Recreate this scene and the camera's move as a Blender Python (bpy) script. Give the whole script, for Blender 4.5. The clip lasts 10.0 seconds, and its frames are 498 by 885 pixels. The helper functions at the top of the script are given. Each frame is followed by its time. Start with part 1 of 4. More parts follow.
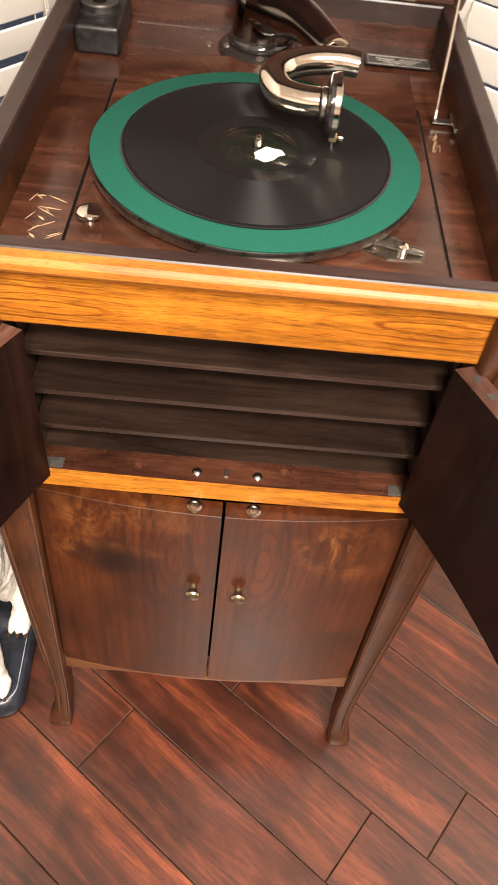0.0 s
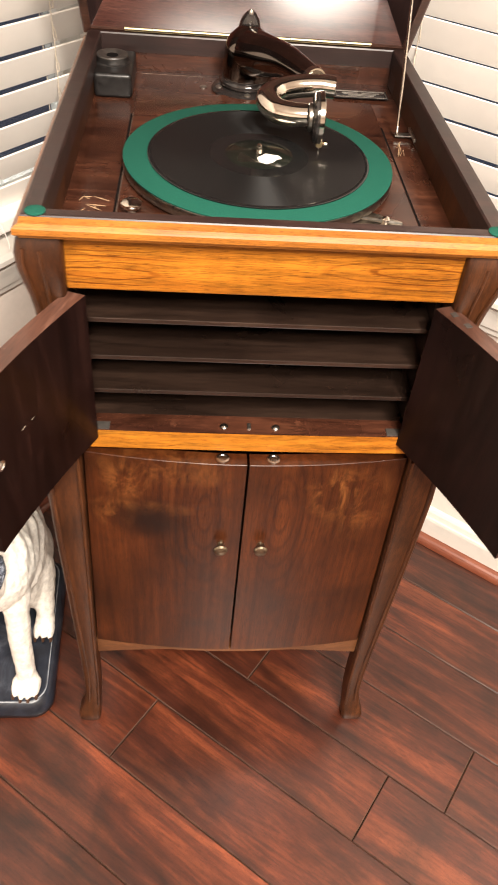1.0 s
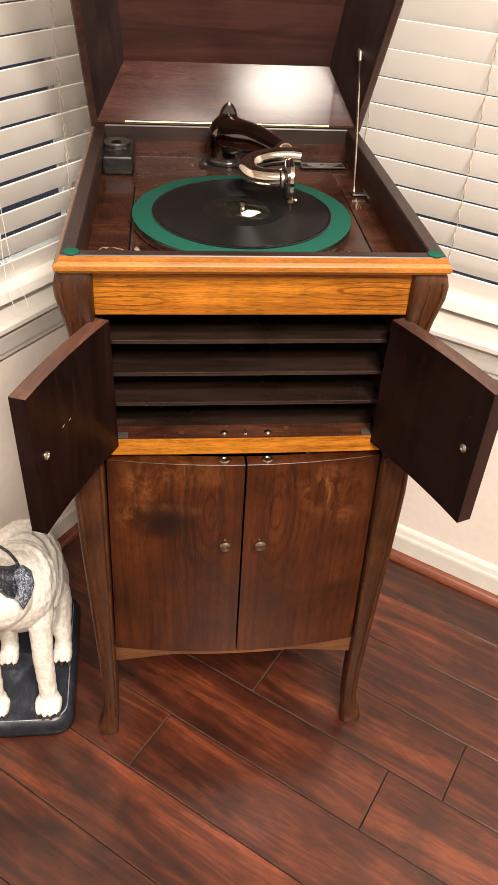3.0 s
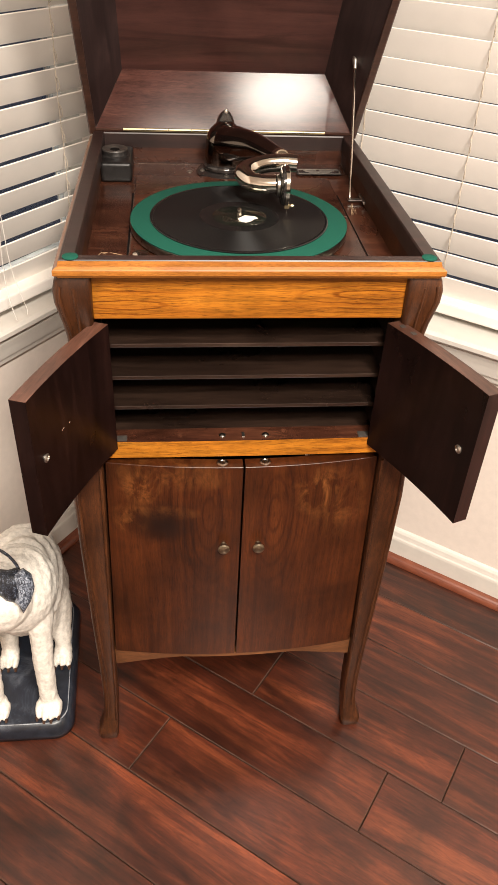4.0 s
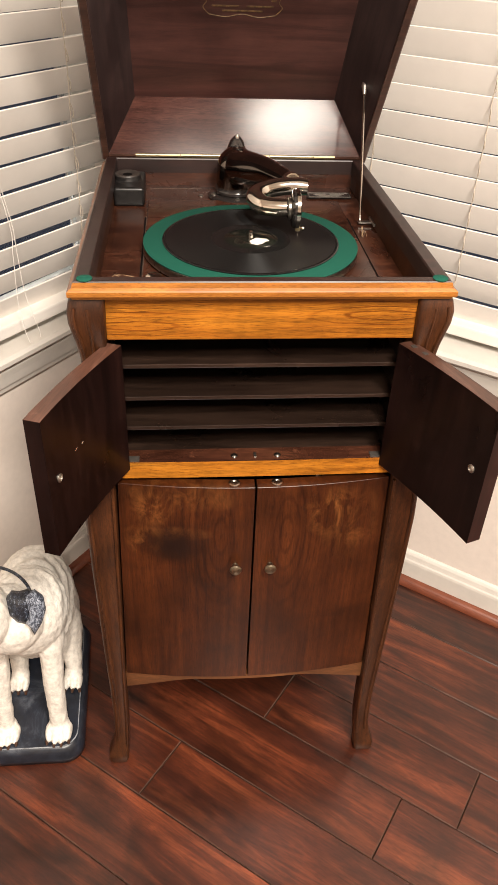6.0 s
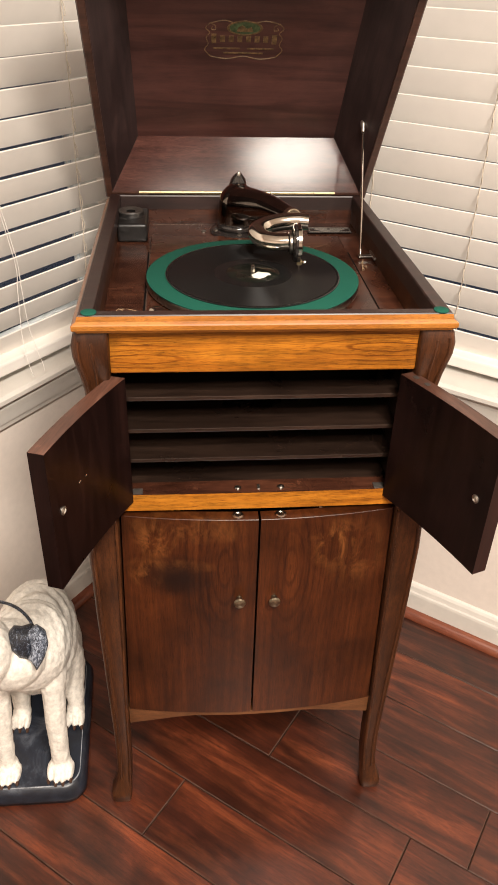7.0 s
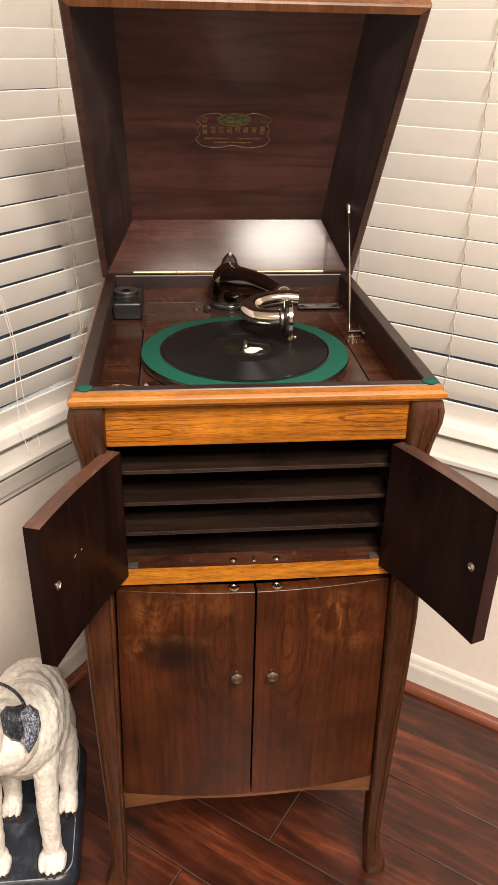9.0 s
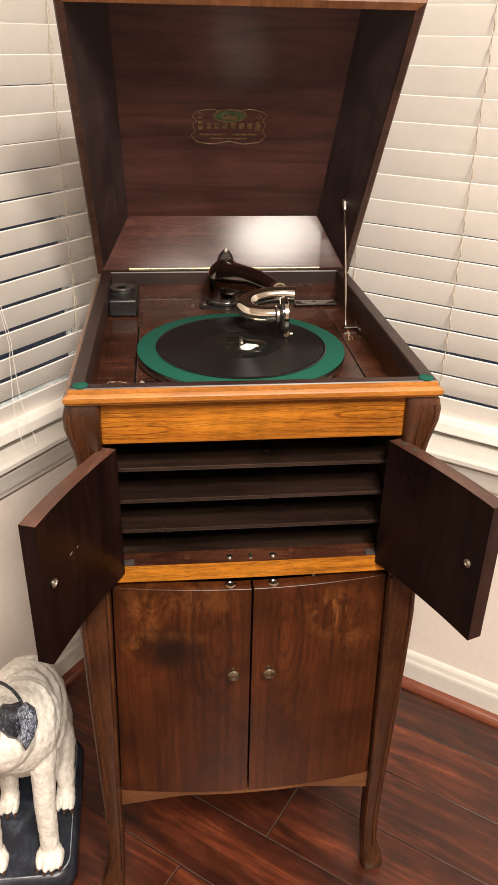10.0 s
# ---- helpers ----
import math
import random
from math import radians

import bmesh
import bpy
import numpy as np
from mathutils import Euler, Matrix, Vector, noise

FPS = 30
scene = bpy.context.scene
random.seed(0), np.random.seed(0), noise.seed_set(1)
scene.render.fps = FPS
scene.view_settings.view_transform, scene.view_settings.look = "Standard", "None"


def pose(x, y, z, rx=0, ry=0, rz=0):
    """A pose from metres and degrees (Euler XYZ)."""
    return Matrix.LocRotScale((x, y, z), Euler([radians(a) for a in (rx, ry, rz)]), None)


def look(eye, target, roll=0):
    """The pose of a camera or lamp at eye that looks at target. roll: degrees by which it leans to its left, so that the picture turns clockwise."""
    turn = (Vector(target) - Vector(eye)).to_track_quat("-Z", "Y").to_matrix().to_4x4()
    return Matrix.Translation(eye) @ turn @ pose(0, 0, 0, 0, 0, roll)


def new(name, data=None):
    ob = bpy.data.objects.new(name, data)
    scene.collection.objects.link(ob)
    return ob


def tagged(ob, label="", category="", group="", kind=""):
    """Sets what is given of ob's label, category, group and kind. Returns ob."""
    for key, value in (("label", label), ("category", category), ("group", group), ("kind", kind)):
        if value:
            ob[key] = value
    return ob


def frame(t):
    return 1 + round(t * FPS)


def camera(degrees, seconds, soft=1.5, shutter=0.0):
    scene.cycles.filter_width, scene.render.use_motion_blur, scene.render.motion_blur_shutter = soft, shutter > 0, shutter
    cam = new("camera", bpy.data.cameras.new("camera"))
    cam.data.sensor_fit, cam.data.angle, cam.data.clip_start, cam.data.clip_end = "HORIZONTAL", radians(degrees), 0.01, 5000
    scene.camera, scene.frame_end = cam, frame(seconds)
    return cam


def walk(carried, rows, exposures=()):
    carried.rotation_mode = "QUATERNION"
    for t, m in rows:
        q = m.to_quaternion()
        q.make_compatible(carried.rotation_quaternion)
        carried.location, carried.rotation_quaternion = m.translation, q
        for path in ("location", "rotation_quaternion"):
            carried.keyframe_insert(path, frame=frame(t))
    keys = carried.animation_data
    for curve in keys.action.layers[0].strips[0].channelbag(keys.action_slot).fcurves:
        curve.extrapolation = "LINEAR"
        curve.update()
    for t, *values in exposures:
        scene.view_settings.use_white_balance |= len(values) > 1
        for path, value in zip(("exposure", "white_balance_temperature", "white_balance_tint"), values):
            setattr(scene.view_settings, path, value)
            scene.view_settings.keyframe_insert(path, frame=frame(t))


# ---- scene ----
cam = camera(36.4, 10.0, soft=1.2, shutter=0.4)
PATH = [
    (0, (-0.011, -0.441, 1.287), (0.068, 0.83, -0.255), 7.7),
    (0.5, (-0.012, -0.547, 1.287), (0.12, 0.836, -0.151), 6.4),
    (1, (-0.069, -0.624, 1.291), (0.087, 0.793, -0.113), 5.8),
    (1.5, (-0.109, -0.733, 1.312), (0.087, 0.735, -0.032), 5.9),
    (2, (-0.101, -0.789, 1.323), (0.102, 0.727, 0.034), 4.9),
    (2.5, (-0.097, -0.804, 1.318), (0.095, 0.743, 0.064), 3.8),
    (4, (-0.094, -0.824, 1.32), (0.098, 0.751, 0.101), 3.1),
    (4.5, (-0.097, -0.826, 1.32), (0.091, 0.753, 0.106), 3.1),
    (5, (-0.098, -0.825, 1.318), (0.083, 0.76, 0.113), 2.9),
    (5.5, (-0.098, -0.826, 1.318), (0.077, 0.771, 0.127), 2.7),
    (7, (-0.1, -0.829, 1.316), (0.066, 0.835, 0.218), 1.9),
    (7.5, (-0.099, -0.831, 1.317), (0.071, 0.867, 0.274), 1.6),
    (8, (-0.1, -0.836, 1.32), (0.077, 0.892, 0.329), 1.5),
    (8.5, (-0.1, -0.84, 1.321), (0.079, 0.913, 0.375), 1.3),
    (9, (-0.101, -0.837, 1.319), (0.085, 0.923, 0.387), 1.2),
    (9.5, (-0.098, -0.836, 1.32), (0.093, 0.924, 0.39), 1.2),
    (10, (-0.1, -0.836, 1.319), (0.094, 0.919, 0.379), 1.2),
]
walk(cam, [(t, look(eye, target, roll)) for t, eye, target, roll in PATH], exposures=((0.0, 0.75), (1.0, 0.6), (2.0, 0.35), (3.0, 0.22), (5.5, 0.15), (8.0, 0.0), (10.0, 0.0)))

# ---- light ----
world = bpy.data.worlds.new("dusk")
scene.world = world
world.use_nodes = True
world.node_tree.nodes["Background"].inputs[0].default_value = (0.13, 0.145, 0.21, 1)
world.node_tree.nodes["Background"].inputs[1].default_value = 0.2


def area_lamp(name, m, size, power, colour):
    data = bpy.data.lights.new(name, "AREA")
    data.shape, data.size, data.energy, data.color = "DISK", size, power, colour
    ob = new(name, data)
    ob.matrix_world = m
    return ob


WARM = (1.0, 0.91, 0.80)
area_lamp("ceiling_lamp_light", pose(0.43, -1.30, 2.50), 0.42, 94, WARM)
# added fill that lifts the left blinds; no lamp is seen here
area_lamp("room_lamp_light", pose(0.0, -1.85, 2.50), 0.5, 80, WARM)

# ---- materials ----
def mat(name):
    m = bpy.data.materials.new(name)
    m.use_nodes = True
    nt = m.node_tree
    return m, nt.nodes, nt.links, nt.nodes["Principled BSDF"]


def ramp(nodes, stops):
    r = nodes.new("ShaderNodeValToRGB")
    el = r.color_ramp.elements
    while len(el) < len(stops):
        el.new(0.5)
    for e, (p, col) in zip(el, stops):
        e.position, e.color = p, (*col, 1)
    return r


def coords(nodes, links, scale, rot=(0, 0, 0), shift=True):
    """Object coordinates, stretched, moved from object to object."""
    tc, mp = nodes.new("ShaderNodeTexCoord"), nodes.new("ShaderNodeMapping")
    mp.inputs["Scale"].default_value, mp.inputs["Rotation"].default_value = scale, rot
    links.new(tc.outputs["Object"], mp.inputs["Vector"])
    if shift:
        oi, mul = nodes.new("ShaderNodeObjectInfo"), nodes.new("ShaderNodeMath")
        mul.operation = "MULTIPLY"
        mul.inputs[1].default_value = 37.0
        links.new(oi.outputs["Random"], mul.inputs[0])
        links.new(mul.outputs[0], mp.inputs["Location"])
    return mp.outputs[0]


def tex(nodes, links, vec, scale, detail=4, rough=0.55, dist=0.0):
    n = nodes.new("ShaderNodeTexNoise")
    n.inputs["Scale"].default_value, n.inputs["Detail"].default_value = scale, detail
    n.inputs["Roughness"].default_value, n.inputs["Distortion"].default_value = rough, dist
    links.new(vec, n.inputs["Vector"])
    return n.outputs["Fac"]


def blend(nodes, links, kind, fac, a, b):
    m = nodes.new("ShaderNodeMix")
    m.data_type, m.blend_type = "RGBA", kind
    for v, s in ((fac, 0), (a, 6), (b, 7)):
        if isinstance(v, (int, float)):
            m.inputs[s].default_value = v
        elif isinstance(v, tuple):
            m.inputs[s].default_value = (*v, 1)
        else:
            links.new(v, m.inputs[s])
    return m.outputs[2]


def bumped(nodes, links, bsdf, height, strength, distance=0.001):
    b = nodes.new("ShaderNodeBump")
    b.inputs["Strength"].default_value, b.inputs["Distance"].default_value = strength, distance
    links.new(height, b.inputs["Height"])
    links.new(b.outputs[0], bsdf.inputs["Normal"])


def wood(name, dark, mid, light, axis="x", rough=0.28, coat=0.4, blotch=0.5, pores=0.55, vary=0.0, wear=0.0, stretch=9.0, grain=42.0, lines=0.0, line_scale=60.0, warm=(1.12, 1.1, 1.06), streak=0.0, relief=0.1, gloss=0.2, spec=0.5, dashes=0.0, line_width=0.45):
    """Varnished wood with its grain along one axis: fibres, pores, broad figure and blotches."""
    m, nodes, links, bsdf = mat(name)
    s = {"x": (1 / stretch, 1, 1), "y": (1, 1 / stretch, 1), "z": (1, 1, 1 / stretch)}[axis]
    v = coords(nodes, links, s)
    fig = tex(nodes, links, v, grain, 5, 0.62, 1.3)
    base = ramp(nodes, [(0.28, dark), (0.5, mid), (0.74, light)])
    links.new(fig, base.inputs[0])
    fine = tex(nodes, links, v, grain * 11, 3, 0.6)
    fr = ramp(nodes, [(0.40, (1 - pores,) * 3), (0.52, (1, 1, 1))])
    links.new(fine, fr.inputs[0])
    col = blend(nodes, links, "MULTIPLY", 0.8, base.outputs[0], fr.outputs[0])
    w = coords(nodes, links, (1, 1, 1))
    bl = tex(nodes, links, w, 9, 4, 0.6, 0.5)
    br = ramp(nodes, [(0.3, (1 - blotch,) * 3), (0.66, warm)])
    links.new(bl, br.inputs[0])
    col = blend(nodes, links, "MULTIPLY", 1.0, col, br.outputs[0])
    if streak:
        st = tex(nodes, links, v, grain * 0.3, 3, 0.55, 0.6)
        sr = ramp(nodes, [(0.36, (1 - streak, 1 - streak * 1.05, 1 - streak * 1.1)), (0.6, (1.15, 1.12, 1.1))])
        links.new(st, sr.inputs[0])
        col = blend(nodes, links, "MULTIPLY", 1.0, col, sr.outputs[0])
    if lines:
        # growth rings cut lengthwise: long wandering dark lines
        wv = nodes.new("ShaderNodeTexWave")
        wv.bands_direction = "Z" if axis == "x" else "X"
        wv.inputs["Scale"].default_value, wv.inputs["Distortion"].default_value = line_scale * 0.3, 6.0
        wv.inputs["Detail"].default_value, wv.inputs["Detail Scale"].default_value, wv.inputs["Detail Roughness"].default_value = 3.0, 38.0, 0.55
        links.new(v, wv.inputs["Vector"])
        lr = ramp(nodes, [(line_width * 0.1, (1 - lines,) * 3), (line_width, (1, 1, 1))])
        links.new(wv.outputs["Fac"], lr.inputs[0])
        col = blend(nodes, links, "MULTIPLY", 0.9, col, lr.outputs[0])
    if dashes:
        # open pores: short dark strokes along the grain
        ds = tex(nodes, links, v, 1300, 3, 0.6)
        dr = ramp(nodes, [(0.36, (1 - dashes, 1 - dashes * 1.1, 1 - dashes * 1.1)), (0.44, (1, 1, 1))])
        links.new(ds, dr.inputs[0])
        col = blend(nodes, links, "MULTIPLY", 1.0, col, dr.outputs[0])
    if vary:
        oi = nodes.new("ShaderNodeObjectInfo")
        vr = ramp(nodes, [(0, (1 - vary,) * 3), (1, (1 + vary, 1 + vary * 0.9, 1 + vary * 0.8))])
        links.new(oi.outputs["Random"], vr.inputs[0])
        col = blend(nodes, links, "MULTIPLY", 1.0, col, vr.outputs[0])
    if wear:
        sc = tex(nodes, links, w, 55, 5, 0.7)
        sr = ramp(nodes, [(0.62, (0, 0, 0)), (0.7, (wear,) * 3)])
        links.new(sc, sr.inputs[0])
        col = blend(nodes, links, "MIX", sr.outputs[0], col, tuple(min(1, c * 1.8) for c in light))
    links.new(col, bsdf.inputs["Base Color"])
    rr = nodes.new("ShaderNodeMapRange")
    rr.inputs["To Min"].default_value, rr.inputs["To Max"].default_value = rough * 0.75, rough * 1.5
    links.new(bl, rr.inputs["Value"])
    links.new(rr.outputs[0], bsdf.inputs["Roughness"])
    bsdf.inputs["Specular IOR Level"].default_value = spec
    bsdf.inputs["Coat Weight"].default_value, bsdf.inputs["Coat Roughness"].default_value = coat, gloss
    bumped(nodes, links, bsdf, fine, relief, 0.0004)
    return m


def plain(name, colour, rough=0.5, metal=0.0, spots=0.15, scale=40.0, relief=0.0, coat=0.0, sheen=0.0, spec=0.5):
    """An even surface with a slight mottling."""
    m, nodes, links, bsdf = mat(name)
    v = coords(nodes, links, (1, 1, 1))
    n = tex(nodes, links, v, scale, 5, 0.6)
    r = ramp(nodes, [(0.3, tuple(c * (1 - spots) for c in colour)), (0.7, tuple(min(1, c * (1 + spots)) for c in colour))])
    links.new(n, r.inputs[0])
    links.new(r.outputs[0], bsdf.inputs["Base Color"])
    rr = nodes.new("ShaderNodeMapRange")
    rr.inputs["To Min"].default_value, rr.inputs["To Max"].default_value = rough * 0.8, min(1, rough * 1.25)
    links.new(n, rr.inputs["Value"])
    links.new(rr.outputs[0], bsdf.inputs["Roughness"])
    bsdf.inputs["Metallic"].default_value = metal
    bsdf.inputs["Specular IOR Level"].default_value = spec
    bsdf.inputs["Coat Weight"].default_value = coat
    bsdf.inputs["Sheen Weight"].default_value = sheen
    if relief:
        bumped(nodes, links, bsdf, n, relief, 0.002)
    return m


FASCIA = wood("honey_oak", (0.25, 0.078, 0.007), (0.365, 0.132, 0.012), (0.44, 0.178, 0.019), "x", 0.36, 0.08, 0.34, 0.2, lines=0.38, line_scale=70, stretch=22.0, grain=52, dashes=0.55, line_width=0.36, streak=0.24, spec=0.25)
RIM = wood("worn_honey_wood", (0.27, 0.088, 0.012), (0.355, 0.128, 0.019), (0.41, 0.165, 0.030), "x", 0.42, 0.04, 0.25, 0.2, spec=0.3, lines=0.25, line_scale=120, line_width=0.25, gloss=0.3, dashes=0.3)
RIM_SIDE = wood("rim_side_wood", (0.11, 0.0375, 0.0125), (0.17, 0.065, 0.025), (0.23, 0.1, 0.045), "y", 0.3, 0.3, 0.3, 0.3)
DOOR = wood("walnut_veneer", (0.0235, 0.0059, 0.0016), (0.0431, 0.0111, 0.0028), (0.0638, 0.0174, 0.0044), "z", 0.34, 0.06, 0.32, 0.24, lines=0.24, line_scale=90, line_width=0.38, warm=(1.6, 1.5, 1.3), stretch=24.0, gloss=0.24, dashes=0.45, spec=0.3)
POST = wood("walnut_post", (0.0269, 0.0086, 0.0030), (0.0526, 0.0173, 0.0056), (0.0851, 0.0294, 0.0092), "z", 0.38, 0.06, 0.45, 0.3, lines=0.38, line_scale=110, line_width=0.3, warm=(1.35, 1.25, 1.05), dashes=0.35, spec=0.35)
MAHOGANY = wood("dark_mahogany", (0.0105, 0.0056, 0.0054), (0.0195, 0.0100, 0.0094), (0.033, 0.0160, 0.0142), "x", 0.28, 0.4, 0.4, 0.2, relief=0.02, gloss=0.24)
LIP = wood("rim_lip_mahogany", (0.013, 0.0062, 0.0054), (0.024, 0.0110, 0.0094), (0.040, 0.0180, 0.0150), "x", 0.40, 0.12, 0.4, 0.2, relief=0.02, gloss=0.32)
# mahogany with the window's bluish grey reflection mixed into its colour
LIDSIDE = wood("lid_side_window_tint", (0.0181, 0.0106, 0.0109), (0.0326, 0.0189, 0.0190), (0.0522, 0.0285, 0.0272), "y", 0.50, 0.10, 0.4, 0.2, relief=0.02, gloss=0.4, spec=0.35)
DECK = wood("deck_mahogany", (0.0288, 0.0096, 0.0060), (0.0600, 0.0204, 0.0115), (0.1080, 0.0396, 0.0210), "x", 0.24, 0.30, 0.6, 0.35, wear=0.3, relief=0.03, gloss=0.14)
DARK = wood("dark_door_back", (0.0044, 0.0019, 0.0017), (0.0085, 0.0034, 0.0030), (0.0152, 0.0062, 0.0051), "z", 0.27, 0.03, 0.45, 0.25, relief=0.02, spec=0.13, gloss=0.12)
EDGE = wood("worn_door_edge", (0.0434, 0.0167, 0.0105), (0.0868, 0.0360, 0.0236), (0.1488, 0.0713, 0.0496), "x", 0.35, 0.2, 0.5, 0.3, wear=0.25)
# lighter tone for the lit end of the right upper door
DOOREND_LIT = wood("lit_door_end", (0.010, 0.0038, 0.0032), (0.021, 0.0078, 0.0064), (0.038, 0.0145, 0.0118), "z", 0.32, 0.25, 0.4, 0.3, relief=0.03)
LIDEDGE = wood("lid_edge_wood", (0.030, 0.0115, 0.0075), (0.060, 0.0245, 0.0160), (0.105, 0.047, 0.032), "x", 0.35, 0.2, 0.5, 0.3)
SHELF = wood("shelf_wood", (0.0112, 0.0062, 0.0045), (0.0200, 0.0112, 0.0080), (0.0349, 0.0200, 0.0140), "x", 0.26, 0.8, 0.4, 0.3, relief=0.03, gloss=0.11)
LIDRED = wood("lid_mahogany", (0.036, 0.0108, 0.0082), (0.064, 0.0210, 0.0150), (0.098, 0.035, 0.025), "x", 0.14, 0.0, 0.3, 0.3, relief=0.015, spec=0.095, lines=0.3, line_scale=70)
# base colour raised and greyed for the hazy reflection of the room
LIDTOP = wood("lid_top_haze_mahogany", (0.0416, 0.0173, 0.0158), (0.0690, 0.0290, 0.0256), (0.0978, 0.0410, 0.0345), "x", 0.36, 0.22, 0.3, 0.1, relief=0.0, gloss=0.26, streak=0.25, lines=0.2, line_scale=50)
PLANK = wood("floor_plank_wood", (0.0190, 0.0045, 0.0025), (0.060, 0.0155, 0.0068), (0.150, 0.043, 0.0175), "x", 0.33, 0.34, 0.42, 0.35, vary=0.28, stretch=10.0, grain=26.0, streak=0.50, warm=(1.35, 1.16, 1.02), gloss=0.22, dashes=0.38, spec=0.45)
CHERRY = wood("cherry_trim", (0.1178, 0.0286, 0.0125), (0.1674, 0.0442, 0.0200), (0.2108, 0.0624, 0.0275), "x", 0.35, 0.3, 0.2, 0.2)


def door_figure(m):
    """Book-matched crown figure, orange rubbed patches near the top and a dark stain on the lower doors."""
    nodes, links = m.node_tree.nodes, m.node_tree.links
    bsdf = nodes["Principled BSDF"]
    col = bsdf.inputs["Base Color"].links[0].from_socket
    tc, sp = nodes.new("ShaderNodeTexCoord"), nodes.new("ShaderNodeSeparateXYZ")
    links.new(tc.outputs["Object"], sp.inputs[0])

    def calc(op, a, b):
        n = nodes.new("ShaderNodeMath")
        n.operation = op
        for v, s in ((a, 0), (b, 1)):
            if isinstance(v, (int, float)):
                n.inputs[s].default_value = v
            else:
                links.new(v, n.inputs[s])
        return n.outputs[0]

    def bell(x, z, rx, rz):
        """1 at a spot of the door, falling to 0 at its edge."""
        dx, dz = calc("DIVIDE", calc("SUBTRACT", sp.outputs[0], x), rx), calc("DIVIDE", calc("SUBTRACT", sp.outputs[2], z), rz)
        d = calc("ADD", calc("MULTIPLY", dx, dx), calc("MULTIPLY", dz, dz))
        return calc("MAXIMUM", calc("SUBTRACT", 1.0, d), 0.0)

    ax = calc("SUBTRACT", calc("ABSOLUTE", sp.outputs[0], 0.0), 0.048)
    cz = calc("MULTIPLY", calc("SUBTRACT", sp.outputs[2], 0.560), 0.26)
    cb, wv = nodes.new("ShaderNodeCombineXYZ"), nodes.new("ShaderNodeTexWave")
    links.new(ax, cb.inputs[0])
    links.new(cz, cb.inputs[1])
    wv.wave_type, wv.rings_direction = "RINGS", "Z"
    wv.inputs["Scale"].default_value, wv.inputs["Distortion"].default_value = 34, 1.6
    wv.inputs["Detail"].default_value, wv.inputs["Detail Scale"].default_value = 2.0, 0.8
    links.new(cb.outputs[0], wv.inputs["Vector"])
    lr = ramp(nodes, [(0.02, (0.66, 0.62, 0.58)), (0.34, (1, 1, 1))])
    links.new(wv.outputs["Fac"], lr.inputs[0])
    near = calc("MAXIMUM", bell(-0.06, 0.55, 0.07, 0.19), bell(0.06, 0.55, 0.07, 0.19))
    col = blend(nodes, links, "MULTIPLY", near, col, lr.outputs[0])
    v = coords(nodes, links, (1, 1, 0.55), shift=False)
    n1, n2 = tex(nodes, links, v, 34, 6, 0.72, 0.8), tex(nodes, links, v, 12, 3, 0.6, 0.4)
    pr = ramp(nodes, [(0.46, (0, 0, 0)), (0.70, (1, 1, 1))])
    links.new(n1, pr.inputs[0])
    spots = calc("MAXIMUM", calc("MAXIMUM", bell(-0.145, 0.612, 0.035, 0.04), bell(0.112, 0.600, 0.045, 0.05)), calc("MAXIMUM", bell(-0.125, 0.565, 0.07, 0.016), bell(-0.16, 0.55, 0.03, 0.035)))
    spots = calc("MAXIMUM", spots, calc("MULTIPLY", bell(-0.10, 0.635, 0.10, 0.03), 0.6))
    spots = calc("MAXIMUM", spots, calc("MULTIPLY", bell(0.145, 0.57, 0.05, 0.08), 0.5))
    fac = calc("MULTIPLY", spots, pr.outputs[0])
    col = blend(nodes, links, "MIX", fac, col, (0.21, 0.074, 0.019))
    dk = calc("MULTIPLY", bell(-0.115, 0.545, 0.06, 0.045), calc("ADD", n2, 0.35))
    col = blend(nodes, links, "MIX", dk, col, (0.0085, 0.0030, 0.0018))
    links.new(col, bsdf.inputs["Base Color"])


door_figure(DOOR)


